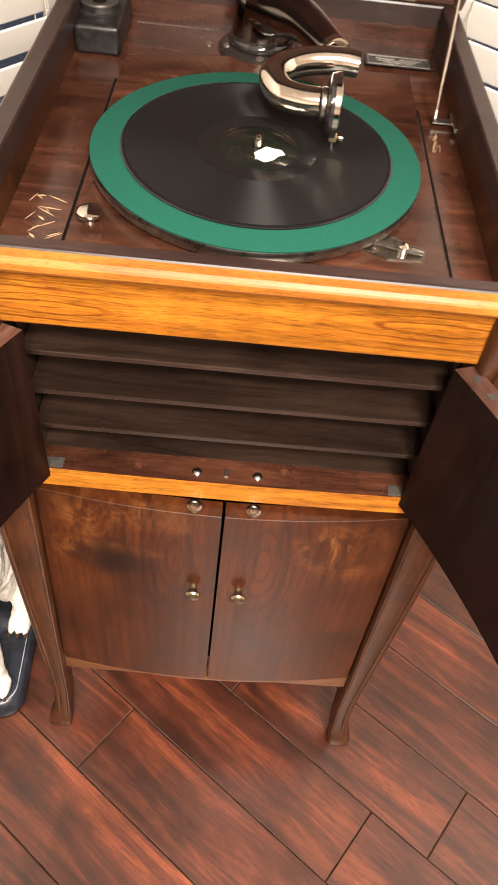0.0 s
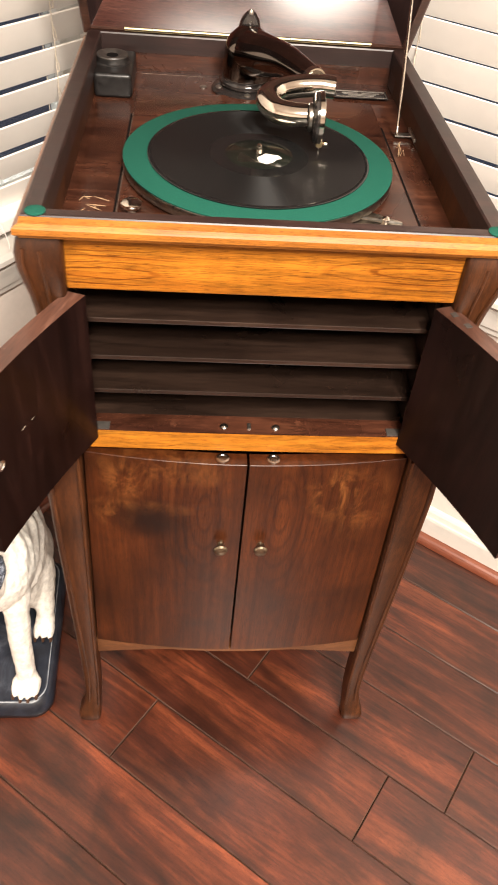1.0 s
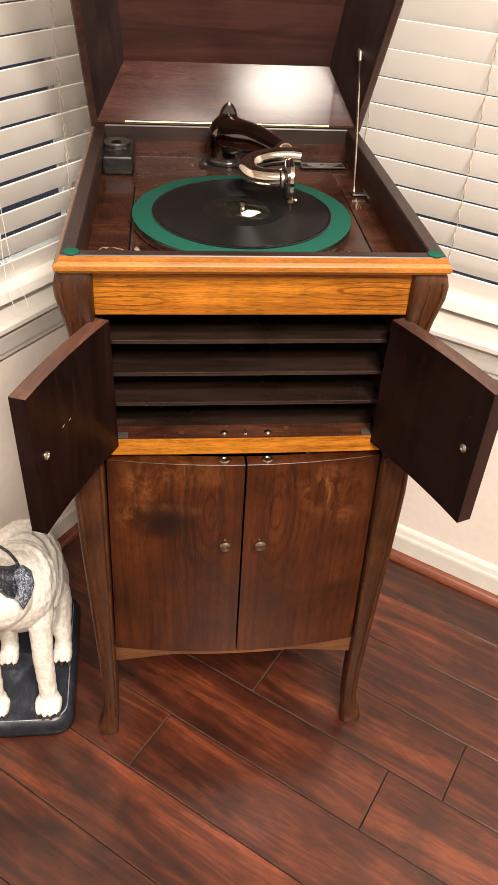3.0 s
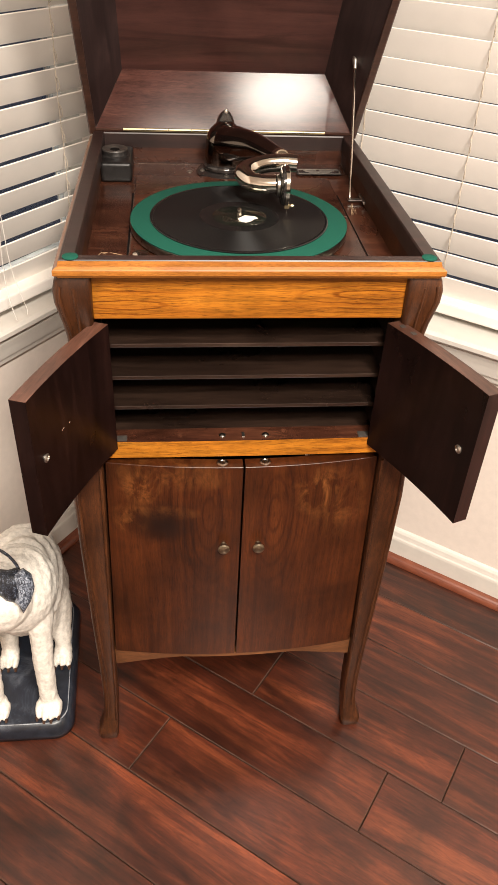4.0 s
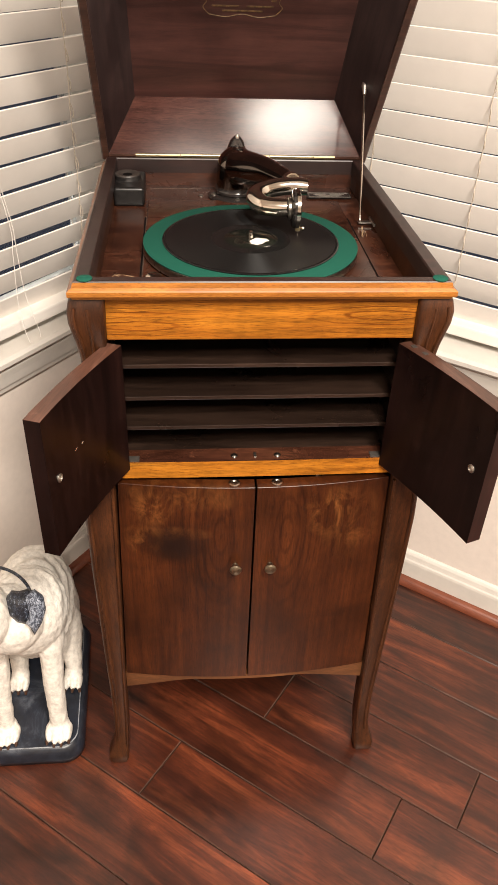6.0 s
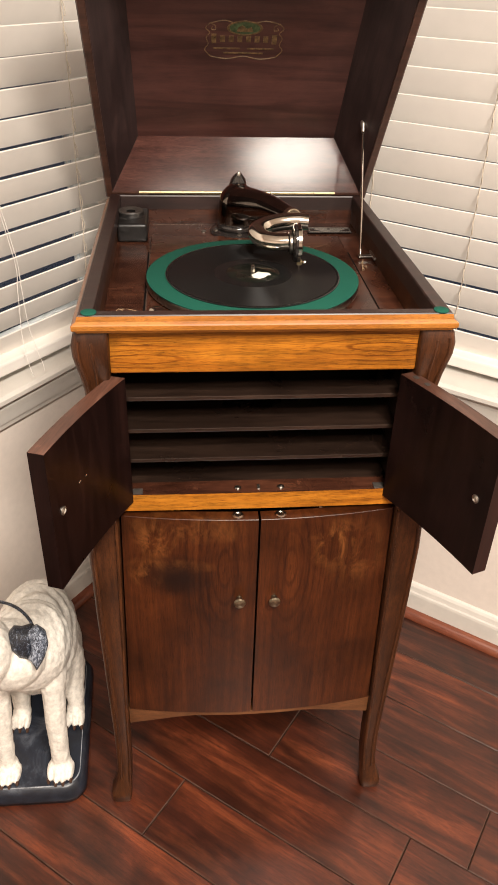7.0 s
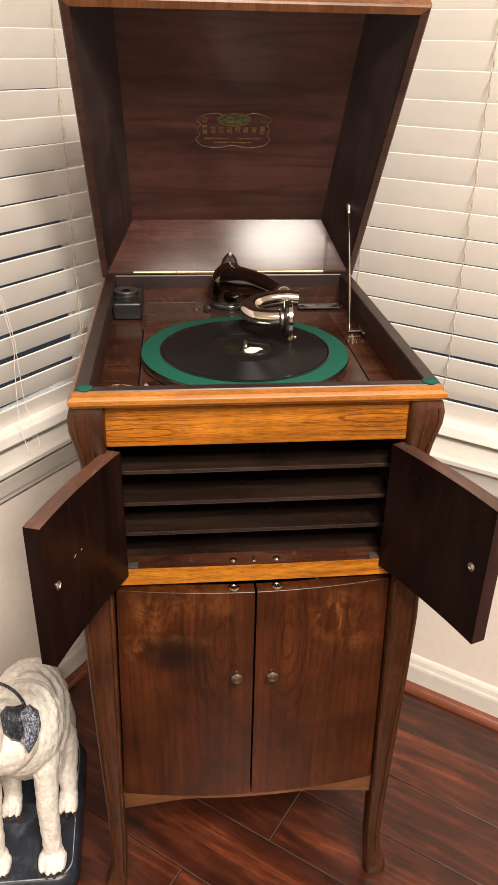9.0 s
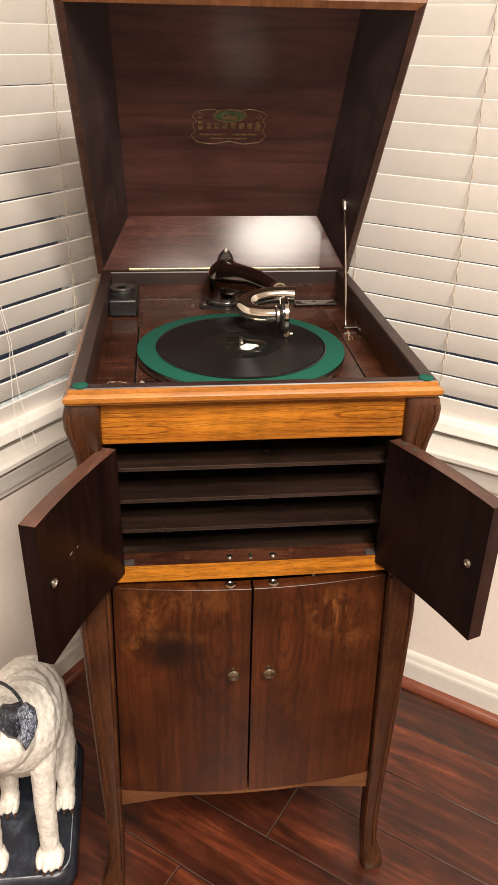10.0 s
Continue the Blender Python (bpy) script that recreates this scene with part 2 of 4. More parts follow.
def rail_figure(m):
    """Long cathedral rings at the ends of the front rail and dark streaks between them."""
    nodes, links = m.node_tree.nodes, m.node_tree.links
    bsdf = nodes["Principled BSDF"]
    col = bsdf.inputs["Base Color"].links[0].from_socket
    for cx, cz, reach in ((-0.150, 0.893, 0.085), (0.150, 0.906, 0.125)):
        tc, mp, wv, sph = nodes.new("ShaderNodeTexCoord"), nodes.new("ShaderNodeMapping"), nodes.new("ShaderNodeTexWave"), nodes.new("ShaderNodeMapping")
        gr, rr = nodes.new("ShaderNodeTexGradient"), ramp(nodes, [(0.0, (0, 0, 0)), (0.7, (1, 1, 1))])
        mp.inputs["Location"].default_value, mp.inputs["Scale"].default_value = (-cx * 0.13, 0, -cz), (0.13, 0.0, 1)
        sph.inputs["Location"].default_value, sph.inputs["Scale"].default_value = (-cx / reach, 0, -cz / 0.06), (1 / reach, 0, 1 / 0.06)
        links.new(tc.outputs["Object"], mp.inputs["Vector"])
        links.new(tc.outputs["Object"], sph.inputs["Vector"])
        wv.wave_type, wv.rings_direction = "RINGS", "Y"
        wv.inputs["Scale"].default_value, wv.inputs["Distortion"].default_value = 52, 2.8
        wv.inputs["Detail"].default_value, wv.inputs["Detail Scale"].default_value = 4.0, 3.0
        links.new(mp.outputs[0], wv.inputs["Vector"])
        gr.gradient_type = "SPHERICAL"
        links.new(sph.outputs[0], gr.inputs[0])
        links.new(gr.outputs["Fac"], rr.inputs[0])
        lr = ramp(nodes, [(0.02, (0.50, 0.38, 0.27)), (0.20, (1, 1, 1))])
        links.new(wv.outputs["Fac"], lr.inputs[0])
        col = blend(nodes, links, "MULTIPLY", rr.outputs[0], col, lr.outputs[0])
    links.new(col, bsdf.inputs["Base Color"])


rail_figure(FASCIA)
WALL = plain("cream_wall_paint", (0.71, 0.628, 0.565), 0.75, spots=0.04, scale=60, relief=0.03)
TRIM = plain("white_trim_paint", (0.62, 0.58, 0.53), 0.42, spots=0.04)
CEIL = plain("ceiling_paint", (0.84, 0.82, 0.78), 0.9, spots=0.03)
SLAT = plain("cream_blind_slat", (0.80, 0.755, 0.705), 0.42, spots=0.05, scale=8)
CORD = plain("cream_cord", (0.52, 0.45, 0.36), 0.7, spots=0.3, scale=300)
CHROME = plain("nickel_plate", (0.66, 0.60, 0.52), 0.13, 1.0, 0.12, 60)
BRASS = plain("aged_brass", (0.36, 0.29, 0.17), 0.42, 1.0, 0.25, 120)
KNOB = plain("antique_brass_knob", (0.28, 0.23, 0.16), 0.34, 1.0, 0.3, 200)
STEEL = plain("dull_steel", (0.50, 0.46, 0.41), 0.35, 1.0, 0.25, 150)
BLACKM = plain("black_enamel", (0.018, 0.015, 0.014), 0.12, 0.0, 0.2, 60, coat=0.6)
# same nickel plate, its reflection of dark surroundings put into the colour
DARKNI = plain("nickel_dark_reflection", (0.20, 0.17, 0.148), 0.11, 1.0, 0.15, 60)
IRON = plain("dark_oiled_metal", (0.30, 0.27, 0.235), 0.28, 1.0, 0.3, 90)
FELT = plain("green_felt", (0.0085, 0.072, 0.049), 0.95, 0.0, 0.14, 500, relief=0.2, spec=0.15)
SHELLAC = plain("black_shellac", (0.009, 0.0085, 0.0085), 0.14, 0.0, 0.1, 20)
LABEL = plain("dark_record_label", (0.009, 0.0105, 0.0078), 0.12, 0.0, 0.3, 80)
PAPER = plain("white_paper", (0.85, 0.80, 0.72), 0.6, 0.0, 0.05, 40)
GOLD = plain("faded_gilt", (0.135, 0.085, 0.040), 0.4, 0.2, 0.6, 150)
GREEN = plain("faded_green_print", (0.055, 0.080, 0.036), 0.4, 0.0, 0.6, 120)
GLASS_DARK = plain("window_frame_white", (0.6, 0.58, 0.54), 0.4)
CUP = plain("dull_black_bakelite", (0.012, 0.0105, 0.010), 0.36, 0.0, 0.6, 120)
GAP = plain("dark_joint", (0.004, 0.003, 0.0028), 0.9, spec=0.1)
DUST = plain("dust", (0.15, 0.11, 0.085), 0.8, 0.0, 0.6, 400)
CHIP = plain("bare_veneer", (0.36, 0.24, 0.14), 0.5, 0.0, 0.4, 200)
NIB = plain("grey_cup", (0.040, 0.034, 0.030), 0.4, 0.0, 0.3, 90)

m, nodes, links, bsdf = mat("window_glass")
bsdf.inputs["Transmission Weight"].default_value, bsdf.inputs["Roughness"].default_value = 1.0, 0.02
bsdf.inputs["Base Color"].default_value = (0.9, 0.95, 1, 1)
GLASS = m

# record grooves: fine rings that spread the gloss around the spindle
m, nodes, links, bsdf = mat("record_grooves")
tc, gr = nodes.new("ShaderNodeTexCoord"), nodes.new("ShaderNodeTexWave")
gr.wave_type, gr.rings_direction = "RINGS", "Z"
gr.inputs["Scale"].default_value, gr.inputs["Detail"].default_value = 160, 1.0
links.new(tc.outputs["Object"], gr.inputs["Vector"])
bumped(nodes, links, bsdf, gr.outputs["Fac"], 0.04, 0.0002)
tan = nodes.new("ShaderNodeTangent")
tan.direction_type, tan.axis = "RADIAL", "Z"
links.new(tan.outputs[0], bsdf.inputs["Tangent"])
bsdf.inputs["Base Color"].default_value = (0.008, 0.0075, 0.0075, 1)
bsdf.inputs["Roughness"].default_value, bsdf.inputs["Anisotropic"].default_value = 0.40, 0.95
bsdf.inputs["Specular IOR Level"].default_value = 0.32
bsdf.inputs["Anisotropic Rotation"].default_value = 0.25
GROOVE = m

# ---- shapes ----
def part(name, bm, material, parent=None, label="", m=None, smooth=False):
    """Links a bmesh as one mesh object, under a thing or a part."""
    me = bpy.data.meshes.new(name)
    bmesh.ops.recalc_face_normals(bm, faces=bm.faces[:])
    if smooth:
        for f in bm.faces:
            f.smooth = True
    bm.to_mesh(me)
    bm.free()
    for k in material if isinstance(material, (list, tuple)) else [material]:
        me.materials.append(k)
    ob = new(name, me)
    if parent is not None:
        ob.parent = parent
    if m is not None:
        ob.matrix_basis = m
    if smooth:
        me.set_sharp_from_angle(angle=radians(40))
    return tagged(ob, label)


def thing(name, label, category, m=None, group="", kind=""):
    ob = new(name)
    if m is not None:
        ob.matrix_basis = m
    return tagged(ob, label, category, group, kind)


def box(x0, x1, y0, y1, z0, z1, bevel=0.0, bm=None, seg=2):
    bm = bm or bmesh.new()
    r = bmesh.ops.create_cube(bm, size=1.0)
    for v in r["verts"]:
        v.co = Vector(((x0 + x1) / 2 + v.co.x * (x1 - x0), (y0 + y1) / 2 + v.co.y * (y1 - y0), (z0 + z1) / 2 + v.co.z * (z1 - z0)))
    if bevel:
        edges = {e for v in r["verts"] for e in v.link_edges}
        bmesh.ops.bevel(bm, geom=list(edges), offset=bevel, segments=seg, profile=0.6, affect="EDGES")
    return bm


def loft(rings, closed=True, caps=True, bm=None):
    """Skins a row of rings of points."""
    bm = bm or bmesh.new()
    rows = [[bm.verts.new(p) for p in ring] for ring in rings]
    n = len(rows[0])
    for a, b in zip(rows, rows[1:]):
        for i in range(n if closed else n - 1):
            bm.faces.new((a[i], a[(i + 1) % n], b[(i + 1) % n], b[i]))
    if caps and closed:
        bm.faces.new(rows[0][::-1])
        bm.faces.new(rows[-1])
    return bm


def lathe(profile, n=48, centre=(0, 0, 0), bm=None, caps=True):
    """Turns (radius, height) pairs about the vertical."""
    cx, cy, cz = centre
    return loft([[(cx + r * math.cos(2 * math.pi * i / n), cy + r * math.sin(2 * math.pi * i / n), cz + z) for i in range(n)] for r, z in profile], True, caps, bm)


def tube(points, radii, n=16, bm=None, steps=6):
    """A round bar or pipe along a smooth line through the points."""
    pts, rad = [Vector(p) for p in points], radii if isinstance(radii, (list, tuple)) else [radii] * len(points)
    line, rr = [], []
    for i in range(len(pts) - 1):
        p0, p1, p2, p3 = pts[max(i - 1, 0)], pts[i], pts[i + 1], pts[min(i + 2, len(pts) - 1)]
        for k in range(steps):
            t = k / steps
            line.append(0.5 * (2 * p1 + (p2 - p0) * t + (2 * p0 - 5 * p1 + 4 * p2 - p3) * t * t + (3 * p1 - p0 - 3 * p2 + p3) * t ** 3))
            rr.append(rad[i] + (rad[i + 1] - rad[i]) * t)
    line.append(pts[-1])
    rr.append(rad[-1])
    up, rings = None, []
    for i, p in enumerate(line):
        d = (line[min(i + 1, len(line) - 1)] - line[max(i - 1, 0)]).normalized()
        if up is None:
            up = d.orthogonal().normalized()
        up = (up - d * up.dot(d)).normalized()
        side = d.cross(up)
        rings.append([p + (up * math.cos(2 * math.pi * j / n) + side * math.sin(2 * math.pi * j / n)) * rr[i] for j in range(n)])
    return loft(rings, True, True, bm)


def prism(outline, axis, a, b, bm=None):
    """Pushes an outline (pairs in the other two axes) from a to b along one axis."""
    def put(p, c):
        return {"x": (c, *p), "y": (p[0], c, p[1]), "z": (*p, c)}[axis]
    return loft([[put(p, a) for p in outline], [put(p, b) for p in outline]], True, True, bm)


def ring_frame(profile, x0, x1, y0, y1, fy=1.0, bm=None):
    """A mitred frame: an outline of (outward, height) taken round a rectangle."""
    loops = [[(x0 - o, y0 - o * fy, z), (x1 + o, y0 - o * fy, z), (x1 + o, y1 + o * fy, z), (x0 - o, y1 + o * fy, z)] for o, z in profile]
    return loft(loops + loops[:1], True, False, bm)


# ---- room: its axes are turned against the cabinet ----
ROOM = pose(0, 0, 0, 0, 0, -37)
WN, WD = 0.597, -0.604      # the two wall faces behind the cabinet
FAR_D, FAR_N, TOP = 3.4, -3.4, 2.55
SILL, HEAD = 0.604, 2.10


def wall_with_window(name, label, along, face, thick, lo, hi, w0, w1):
    """A wall along d ('d') or n ('n') with one window opening through it."""
    bm = bmesh.new()
    for a, b, z0, z1 in ((lo, w0, 0, TOP), (w1, hi, 0, TOP), (w0, w1, 0, SILL), (w0, w1, HEAD, TOP)):
        if along == "d":
            box(a, b, face, face + thick, z0, z1, bm=bm)
        else:
            box(face - thick, face, a, b, z0, z1, bm=bm)
    return tagged(part(name, bm, WALL, m=ROOM), label, "wall", kind="structure")


WIN_R, WIN_L = (-0.48, 0.95), (-1.1, 0.465)
wall_with_window("wall_1", "cream painted wall with a window behind closed blinds", "d", WN, 0.14, WD - 0.14, FAR_D + 0.14, *WIN_R)
wall_with_window("wall_2", "cream painted wall with a wide window and blinds", "n", WD, 0.14, FAR_N - 0.14, WN, *WIN_L)
tagged(part("wall_3", box(FAR_D, FAR_D + 0.14, FAR_N, WN, 0, TOP), WALL, m=ROOM), "plain cream painted wall", "wall", kind="structure")
tagged(part("wall_4", box(WD, FAR_D + 0.14, FAR_N - 0.14, FAR_N, 0, TOP), WALL, m=ROOM), "plain cream painted wall", "wall", kind="structure")
tagged(part("ceiling", box(WD - 0.14, FAR_D + 0.14, FAR_N - 0.14, WN + 0.14, TOP, TOP + 0.1), CEIL, m=ROOM), "plain off-white ceiling", "ceiling", kind="structure")

BASE = [(0, 0), (0.014, 0), (0.014, 0.060), (0.0128, 0.0655), (0.0105, 0.0690), (0.0092, 0.0740), (0.0080, 0.0800), (0.0050, 0.0855), (0.0020, 0.0885), (0, 0.0890)]
QUARTER = [(0, 0)] + [(0.018 * math.cos(a), 0.019 * math.sin(a)) for a in [i * math.pi / 12 for i in range(7)]]


def along_wall(name, outline, material, which, a, b, label, category, z=0.0, off=0.0):
    """A moulding of one outline (out from the wall, height) along a wall."""
    if which == "right":
        rings = [[(t, WN - off - o, z + h) for o, h in outline] for t in (a, b)]
    else:
        rings = [[(WD + off + o, t, z + h) for o, h in outline] for t in (a, b)]
    return tagged(part(name, loft(rings), material, m=ROOM), label, category, kind="structure")


along_wall("baseboard_1", BASE, TRIM, "right", WD, FAR_D, "white moulded baseboard", "baseboard")
along_wall("baseboard_2", BASE, TRIM, "left", FAR_N, WN, "white moulded baseboard", "baseboard")
along_wall("trim_1", QUARTER, CHERRY, "right", WD, FAR_D, "reddish brown quarter-round floor moulding", "trim", off=0.014)
along_wall("trim_2", QUARTER, CHERRY, "left", FAR_N, WN, "reddish brown quarter-round floor moulding", "trim", off=0.014)


def window(name, which, w0, w1, label):
    """Sash frame, glass, stool, apron and the return of one opening."""
    top = tagged(new(name), label, "window", kind="structure")
    top.matrix_basis = ROOM if which == "right" else ROOM @ pose(WD, 0, 0, 0, 0, 90) @ pose(0, -WN, 0)
    # in this frame the window runs along x and the wall's face is at y = WN
    f0, f1 = WN + 0.085, WN + 0.125
    for x0, x1, z0, z1 in ((w0, w1, SILL, SILL + 0.05), (w0, w1, HEAD - 0.05, HEAD), (w0, w0 + 0.05, SILL + 0.05, HEAD - 0.05), (w1 - 0.05, w1, SILL + 0.05, HEAD - 0.05), (w0 + 0.05, w1 - 0.05, 1.33, 1.37)):
        part("window_frame", box(x0, x1, f0, f1, z0, z1, 0.003), GLASS_DARK, top)
    for z0, z1 in ((SILL + 0.05, 1.33), (1.37, HEAD - 0.05)):
        pane = part("pane", box(w0 + 0.05, w1 - 0.05, f0 + 0.018, f0 + 0.022, z0, z1), GLASS, top, "clear glass pane with dusk outside")
        pane.visible_shadow = False
    nose = [(WN + 0.085, SILL), (WN - 0.030, SILL), (WN - 0.036, SILL + 0.006), (WN - 0.036, SILL + 0.014), (WN - 0.030, SILL + 0.020), (WN + 0.085, SILL + 0.020)]
    part("window_sill", prism([(y, z) for y, z in nose], "x", w0 - 0.06, w1 + 0.06), TRIM, top, "white painted window stool with a rounded nose")
    apron = [(WN - 0.001, SILL - 0.062), (WN - 0.010, SILL - 0.059), (WN - 0.012, SILL - 0.048), (WN - 0.016, SILL - 0.045), (WN - 0.020, SILL - 0.025), (WN - 0.024, SILL - 0.010), (WN - 0.024, SILL - 0.001), (WN - 0.001, SILL - 0.001)]
    part("apron", prism(apron, "x", w0 - 0.04, w1 + 0.04), TRIM, top, "white moulded apron")
    return top


window("window_1", "right", *WIN_R, "white window with dusk behind it")
window("window_2", "left", *WIN_L, "white window with dark glass behind it")


def blind(which, w0, w1, label, pitch, tilt, first, cords, y, yaw=0.0):
    """A slatted blind: head rail, every slat, bottom rail, ladder cords and pull cords."""
    m = ROOM if which == "right" else ROOM @ pose(WD, 0, 0, 0, 0, 90) @ pose(0, -WN, 0)
    top = thing("window_blind", label, "blind", m @ pose(0.35, y, 0, 0, 0, yaw) @ pose(-0.35, -y, 0), group="window blinds")
    low = first - 0.047
    part("head_rail", box(w0 + 0.008, w1 - 0.008, y - 0.028, y + 0.028, HEAD - 0.052, HEAD - 0.002, 0.003), SLAT, top)
    wid, thk = 0.0503, 0.0028
    c, s = math.cos(radians(tilt)), math.sin(radians(tilt))
    ring = []
    for k in range(9):
        u = -0.5 + k / 8
        ring.append((u * wid, 0.0009 * (1 - 4 * u * u) + thk / 2))
    ring += [(u, v - thk) for u, v in reversed(ring)]
    # the room-side edge stands high
    out = [(-u * c - v * s, u * s - v * c) for u, v in ring]
    bm = loft([[(x, a, b) for a, b in out] for x in (w0 + 0.012, w1 - 0.012)])
    me = part("slat", bm, SLAT, top, smooth=True)
    zs = []
    z = first
    while z < HEAD - 0.07:
        zs.append(z)
        z += pitch
    rnd = random.Random(5)
    for i, z in enumerate(zs):
        ob = me if i == 0 else new("slat", me.data)
        ob.parent = top
        ob.matrix_basis = pose(0, y, z + rnd.uniform(-0.0008, 0.0008), rnd.uniform(-1.2, 1.2), rnd.uniform(-0.10, 0.10), 0)
    part("bottom_rail", box(w0 + 0.012, w1 - 0.012, y - 0.022, y + 0.026, low, low + 0.024, 0.004), SLAT, top)
    for cx in cords:
        bm = bmesh.new()
        for side in (-0.011, 0.011):
            pts = [(cx + rnd.uniform(-0.0015, 0.0015), y + side * 1.15, low + 0.02 + k * (HEAD - 0.06 - low - 0.02) / 24) for k in range(25)]
            tube(pts, 0.0008, 5, bm, 1)
        for i, z in enumerate(zs):
            a = z + 0.012
            tube([(cx - 0.001, y - 0.0132, a), (cx + 0.002, y - 0.0160, a - pitch * 0.25), (cx + 0.003, y - 0.0155, a - pitch * 0.5), (cx + 0.0015, y - 0.0132, a - pitch * 0.55)], 0.0007, 5, bm, 3)
        part("ladder_cord", bm, CORD, top)
    return top


blind("right", *WIN_R, "cream slatted blind, closed, in front of a window", 0.0444, 67.0, 0.6846, (-0.150, 0.049), WN + 0.042)
blind("left", *WIN_L, "wide cream slatted blind, closed, beside the cabinet", 0.0444, 63.5, 0.690, (0.321, -0.42), WN + 0.0085, -2.0)
pull = thing("pull_cord", "pair of thin cream blind cords hanging onto the window stool", "cord", ROOM)
for k, pts in enumerate((((0.105, 1.02), (0.138, 0.85), (0.136, 0.798), (0.131, 0.711), (0.126, 0.662), (0.127, 0.632)), ((0.108, 1.02), (0.140, 0.86), (0.143, 0.813), (0.147, 0.727), (0.153, 0.672), (0.155, 0.645), (0.152, 0.634)))):
    part("cord", tube([(WD + 0.013 + 0.002 * k + max(0.0, 0.70 - z) * 0.30, n, z) for n, z in pts], 0.0006, 6, steps=4), SLAT, pull, smooth=True)


# ---- the talking machine ----
CAB = thing("record_player_cabinet", "antique walnut record player cabinet, lid raised and upper doors open", "record player")
OPEN_X = 0.190


POST_ROWS = [(0.9335, 0.188, 0.2270, -0.008), (0.928, 0.188, 0.2310, -0.010), (0.915, 0.188, 0.2340, -0.012), (0.900, 0.1885, 0.2335, -0.0115), (0.885, 0.189, 0.2305, -0.009), (0.868, 0.190, 0.2265, -0.007), (0.850, 0.1905, 0.2240, -0.005),
             (0.820, 0.191, 0.2230, -0.004), (0.780, 0.192, 0.2245, -0.004), (0.720, 0.193, 0.2310, -0.005), (0.650, 0.1945, 0.2385, -0.006), (0.580, 0.1960, 0.2415, -0.007), (0.480, 0.1985, 0.2405, -0.007), (0.300, 0.2035, 0.2370, -0.006), (0.200, 0.2060, 0.2345, -0.006),
             (0.130, 0.2070, 0.2335, -0.007), (0.080, 0.2080, 0.2340, -0.010), (0.050, 0.2095, 0.2375, -0.015), (0.034, 0.2110, 0.2430, -0.019), (0.026, 0.2110, 0.2465, -0.022), (0.012, 0.2115, 0.2470, -0.023), (0.0, 0.2140, 0.2440, -0.019)]


def post_at(z, k):
    """A value of the post's outline at a height."""
    for a, b in zip(POST_ROWS, POST_ROWS[1:]):
        if b[0] <= z <= a[0]:
            return a[k] + (b[k] - a[k]) * (a[0] - z) / (a[0] - b[0])


def post(sx, sy):
    """A corner post that runs down into a curved leg."""
    rows = POST_ROWS
    rings = []
    for z, xi, xo, yf in rows if sy > 0 else [r for r in rows if r[0] < 0.88]:
        cx, hx = (xi + xo) / 2, (xo - xi) / 2
        hy = 0.020 if z > 0.3 else 0.0165
        cy = yf + hy
        ring = []
        for k in range(20):
            a = 2 * math.pi * k / 20
            ca, sa = math.cos(a), math.sin(a)
            ring.append((sx * (cx + hx * math.copysign(abs(ca) ** 0.35, ca)), cy + hy * math.copysign(abs(sa) ** 0.35, sa), z))
        rings.append(ring)
    if sy < 0:
        rings = [[(x, 0.507 - y, z) for x, y, z in r] for r in rings]
    return part("corner_post", loft(rings), POST, CAB, "walnut corner post ending in a curved leg", smooth=True)


for sx in (-1, 1):
    for sy in (1, -1):
        post(sx, sy)
    part("side_panel", box(min(sx * 0.2055, sx * 0.2125), max(sx * 0.2055, sx * 0.2125), 0.03, 0.478, 0.235, 0.932, 0.002), POST, CAB)
    zz = [0.652 - 0.060 * i for i in range(11)]
    part("bead", tube([(sx * (post_at(z, 1) + 0.0035), post_at(z, 3) - 0.0006, z) for z in zz], 0.0024, 8, steps=2), POST, CAB)
    zz = [0.922, 0.91, 0.895, 0.875, 0.855, 0.83, 0.78] + [0.72 - 0.066 * i for i in range(11)]
    part("outer_bead", tube([(sx * (post_at(z, 2) - 0.0085), post_at(z, 3) + 0.0004, z) for z in zz], 0.0022, 8, steps=3), POST, CAB)
    zz = [0.920, 0.905, 0.89, 0.87, 0.84, 0.80]
    part("inner_bead", tube([(sx * (0.2055 + 0.004 * max(0, (z - 0.86) / 0.07)), post_at(z, 3) + 0.0002, z) for z in zz], 0.0018, 8, steps=3), POST, CAB)
part("back_panel", box(-0.195, 0.195, 0.490, 0.500, 0.235, 0.870, 0.002), DARK, CAB)
part("bottom_board", box(-0.192, 0.192, 0.012, 0.488, 0.236, 0.250, 0.002), DARK, CAB)
part("front_rail", box(-0.1895, 0.1895, 0.0, 0.012, 0.8745, 0.9335, 0.0015), FASCIA, CAB, "bright honey-coloured oak front rail")


def bow(x, half=0.193, depth=0.018):
    return -depth * (1 - (x / half) ** 2)


# the sill between upper and lower doors, and the compartment behind it
sill = [(x, bow(x, 0.19, 0.002)) for x in [-0.19 + 0.38 * i / 20 for i in range(21)]]
bm = prism(sill + [(0.19, 0.028), (-0.19, 0.028)], "z", 0.6605, 0.6875)
for f in bm.faces:
    f.material_index = 1 if f.calc_center_median().z > 0.687 else 0
part("sill_rail", bm, [FASCIA, DECK], CAB, "honey-coloured oak rail under the shelves")
part("compartment_floor", box(-0.1895, 0.1895, 0.0285, 0.30, 0.674, 0.687, 0.001), SHELF, CAB)
part("compartment_back", box(-0.1895, 0.1895, 0.300, 0.308, 0.674, 0.8755), SHELF, CAB)
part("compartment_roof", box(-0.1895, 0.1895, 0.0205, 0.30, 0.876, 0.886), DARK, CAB)
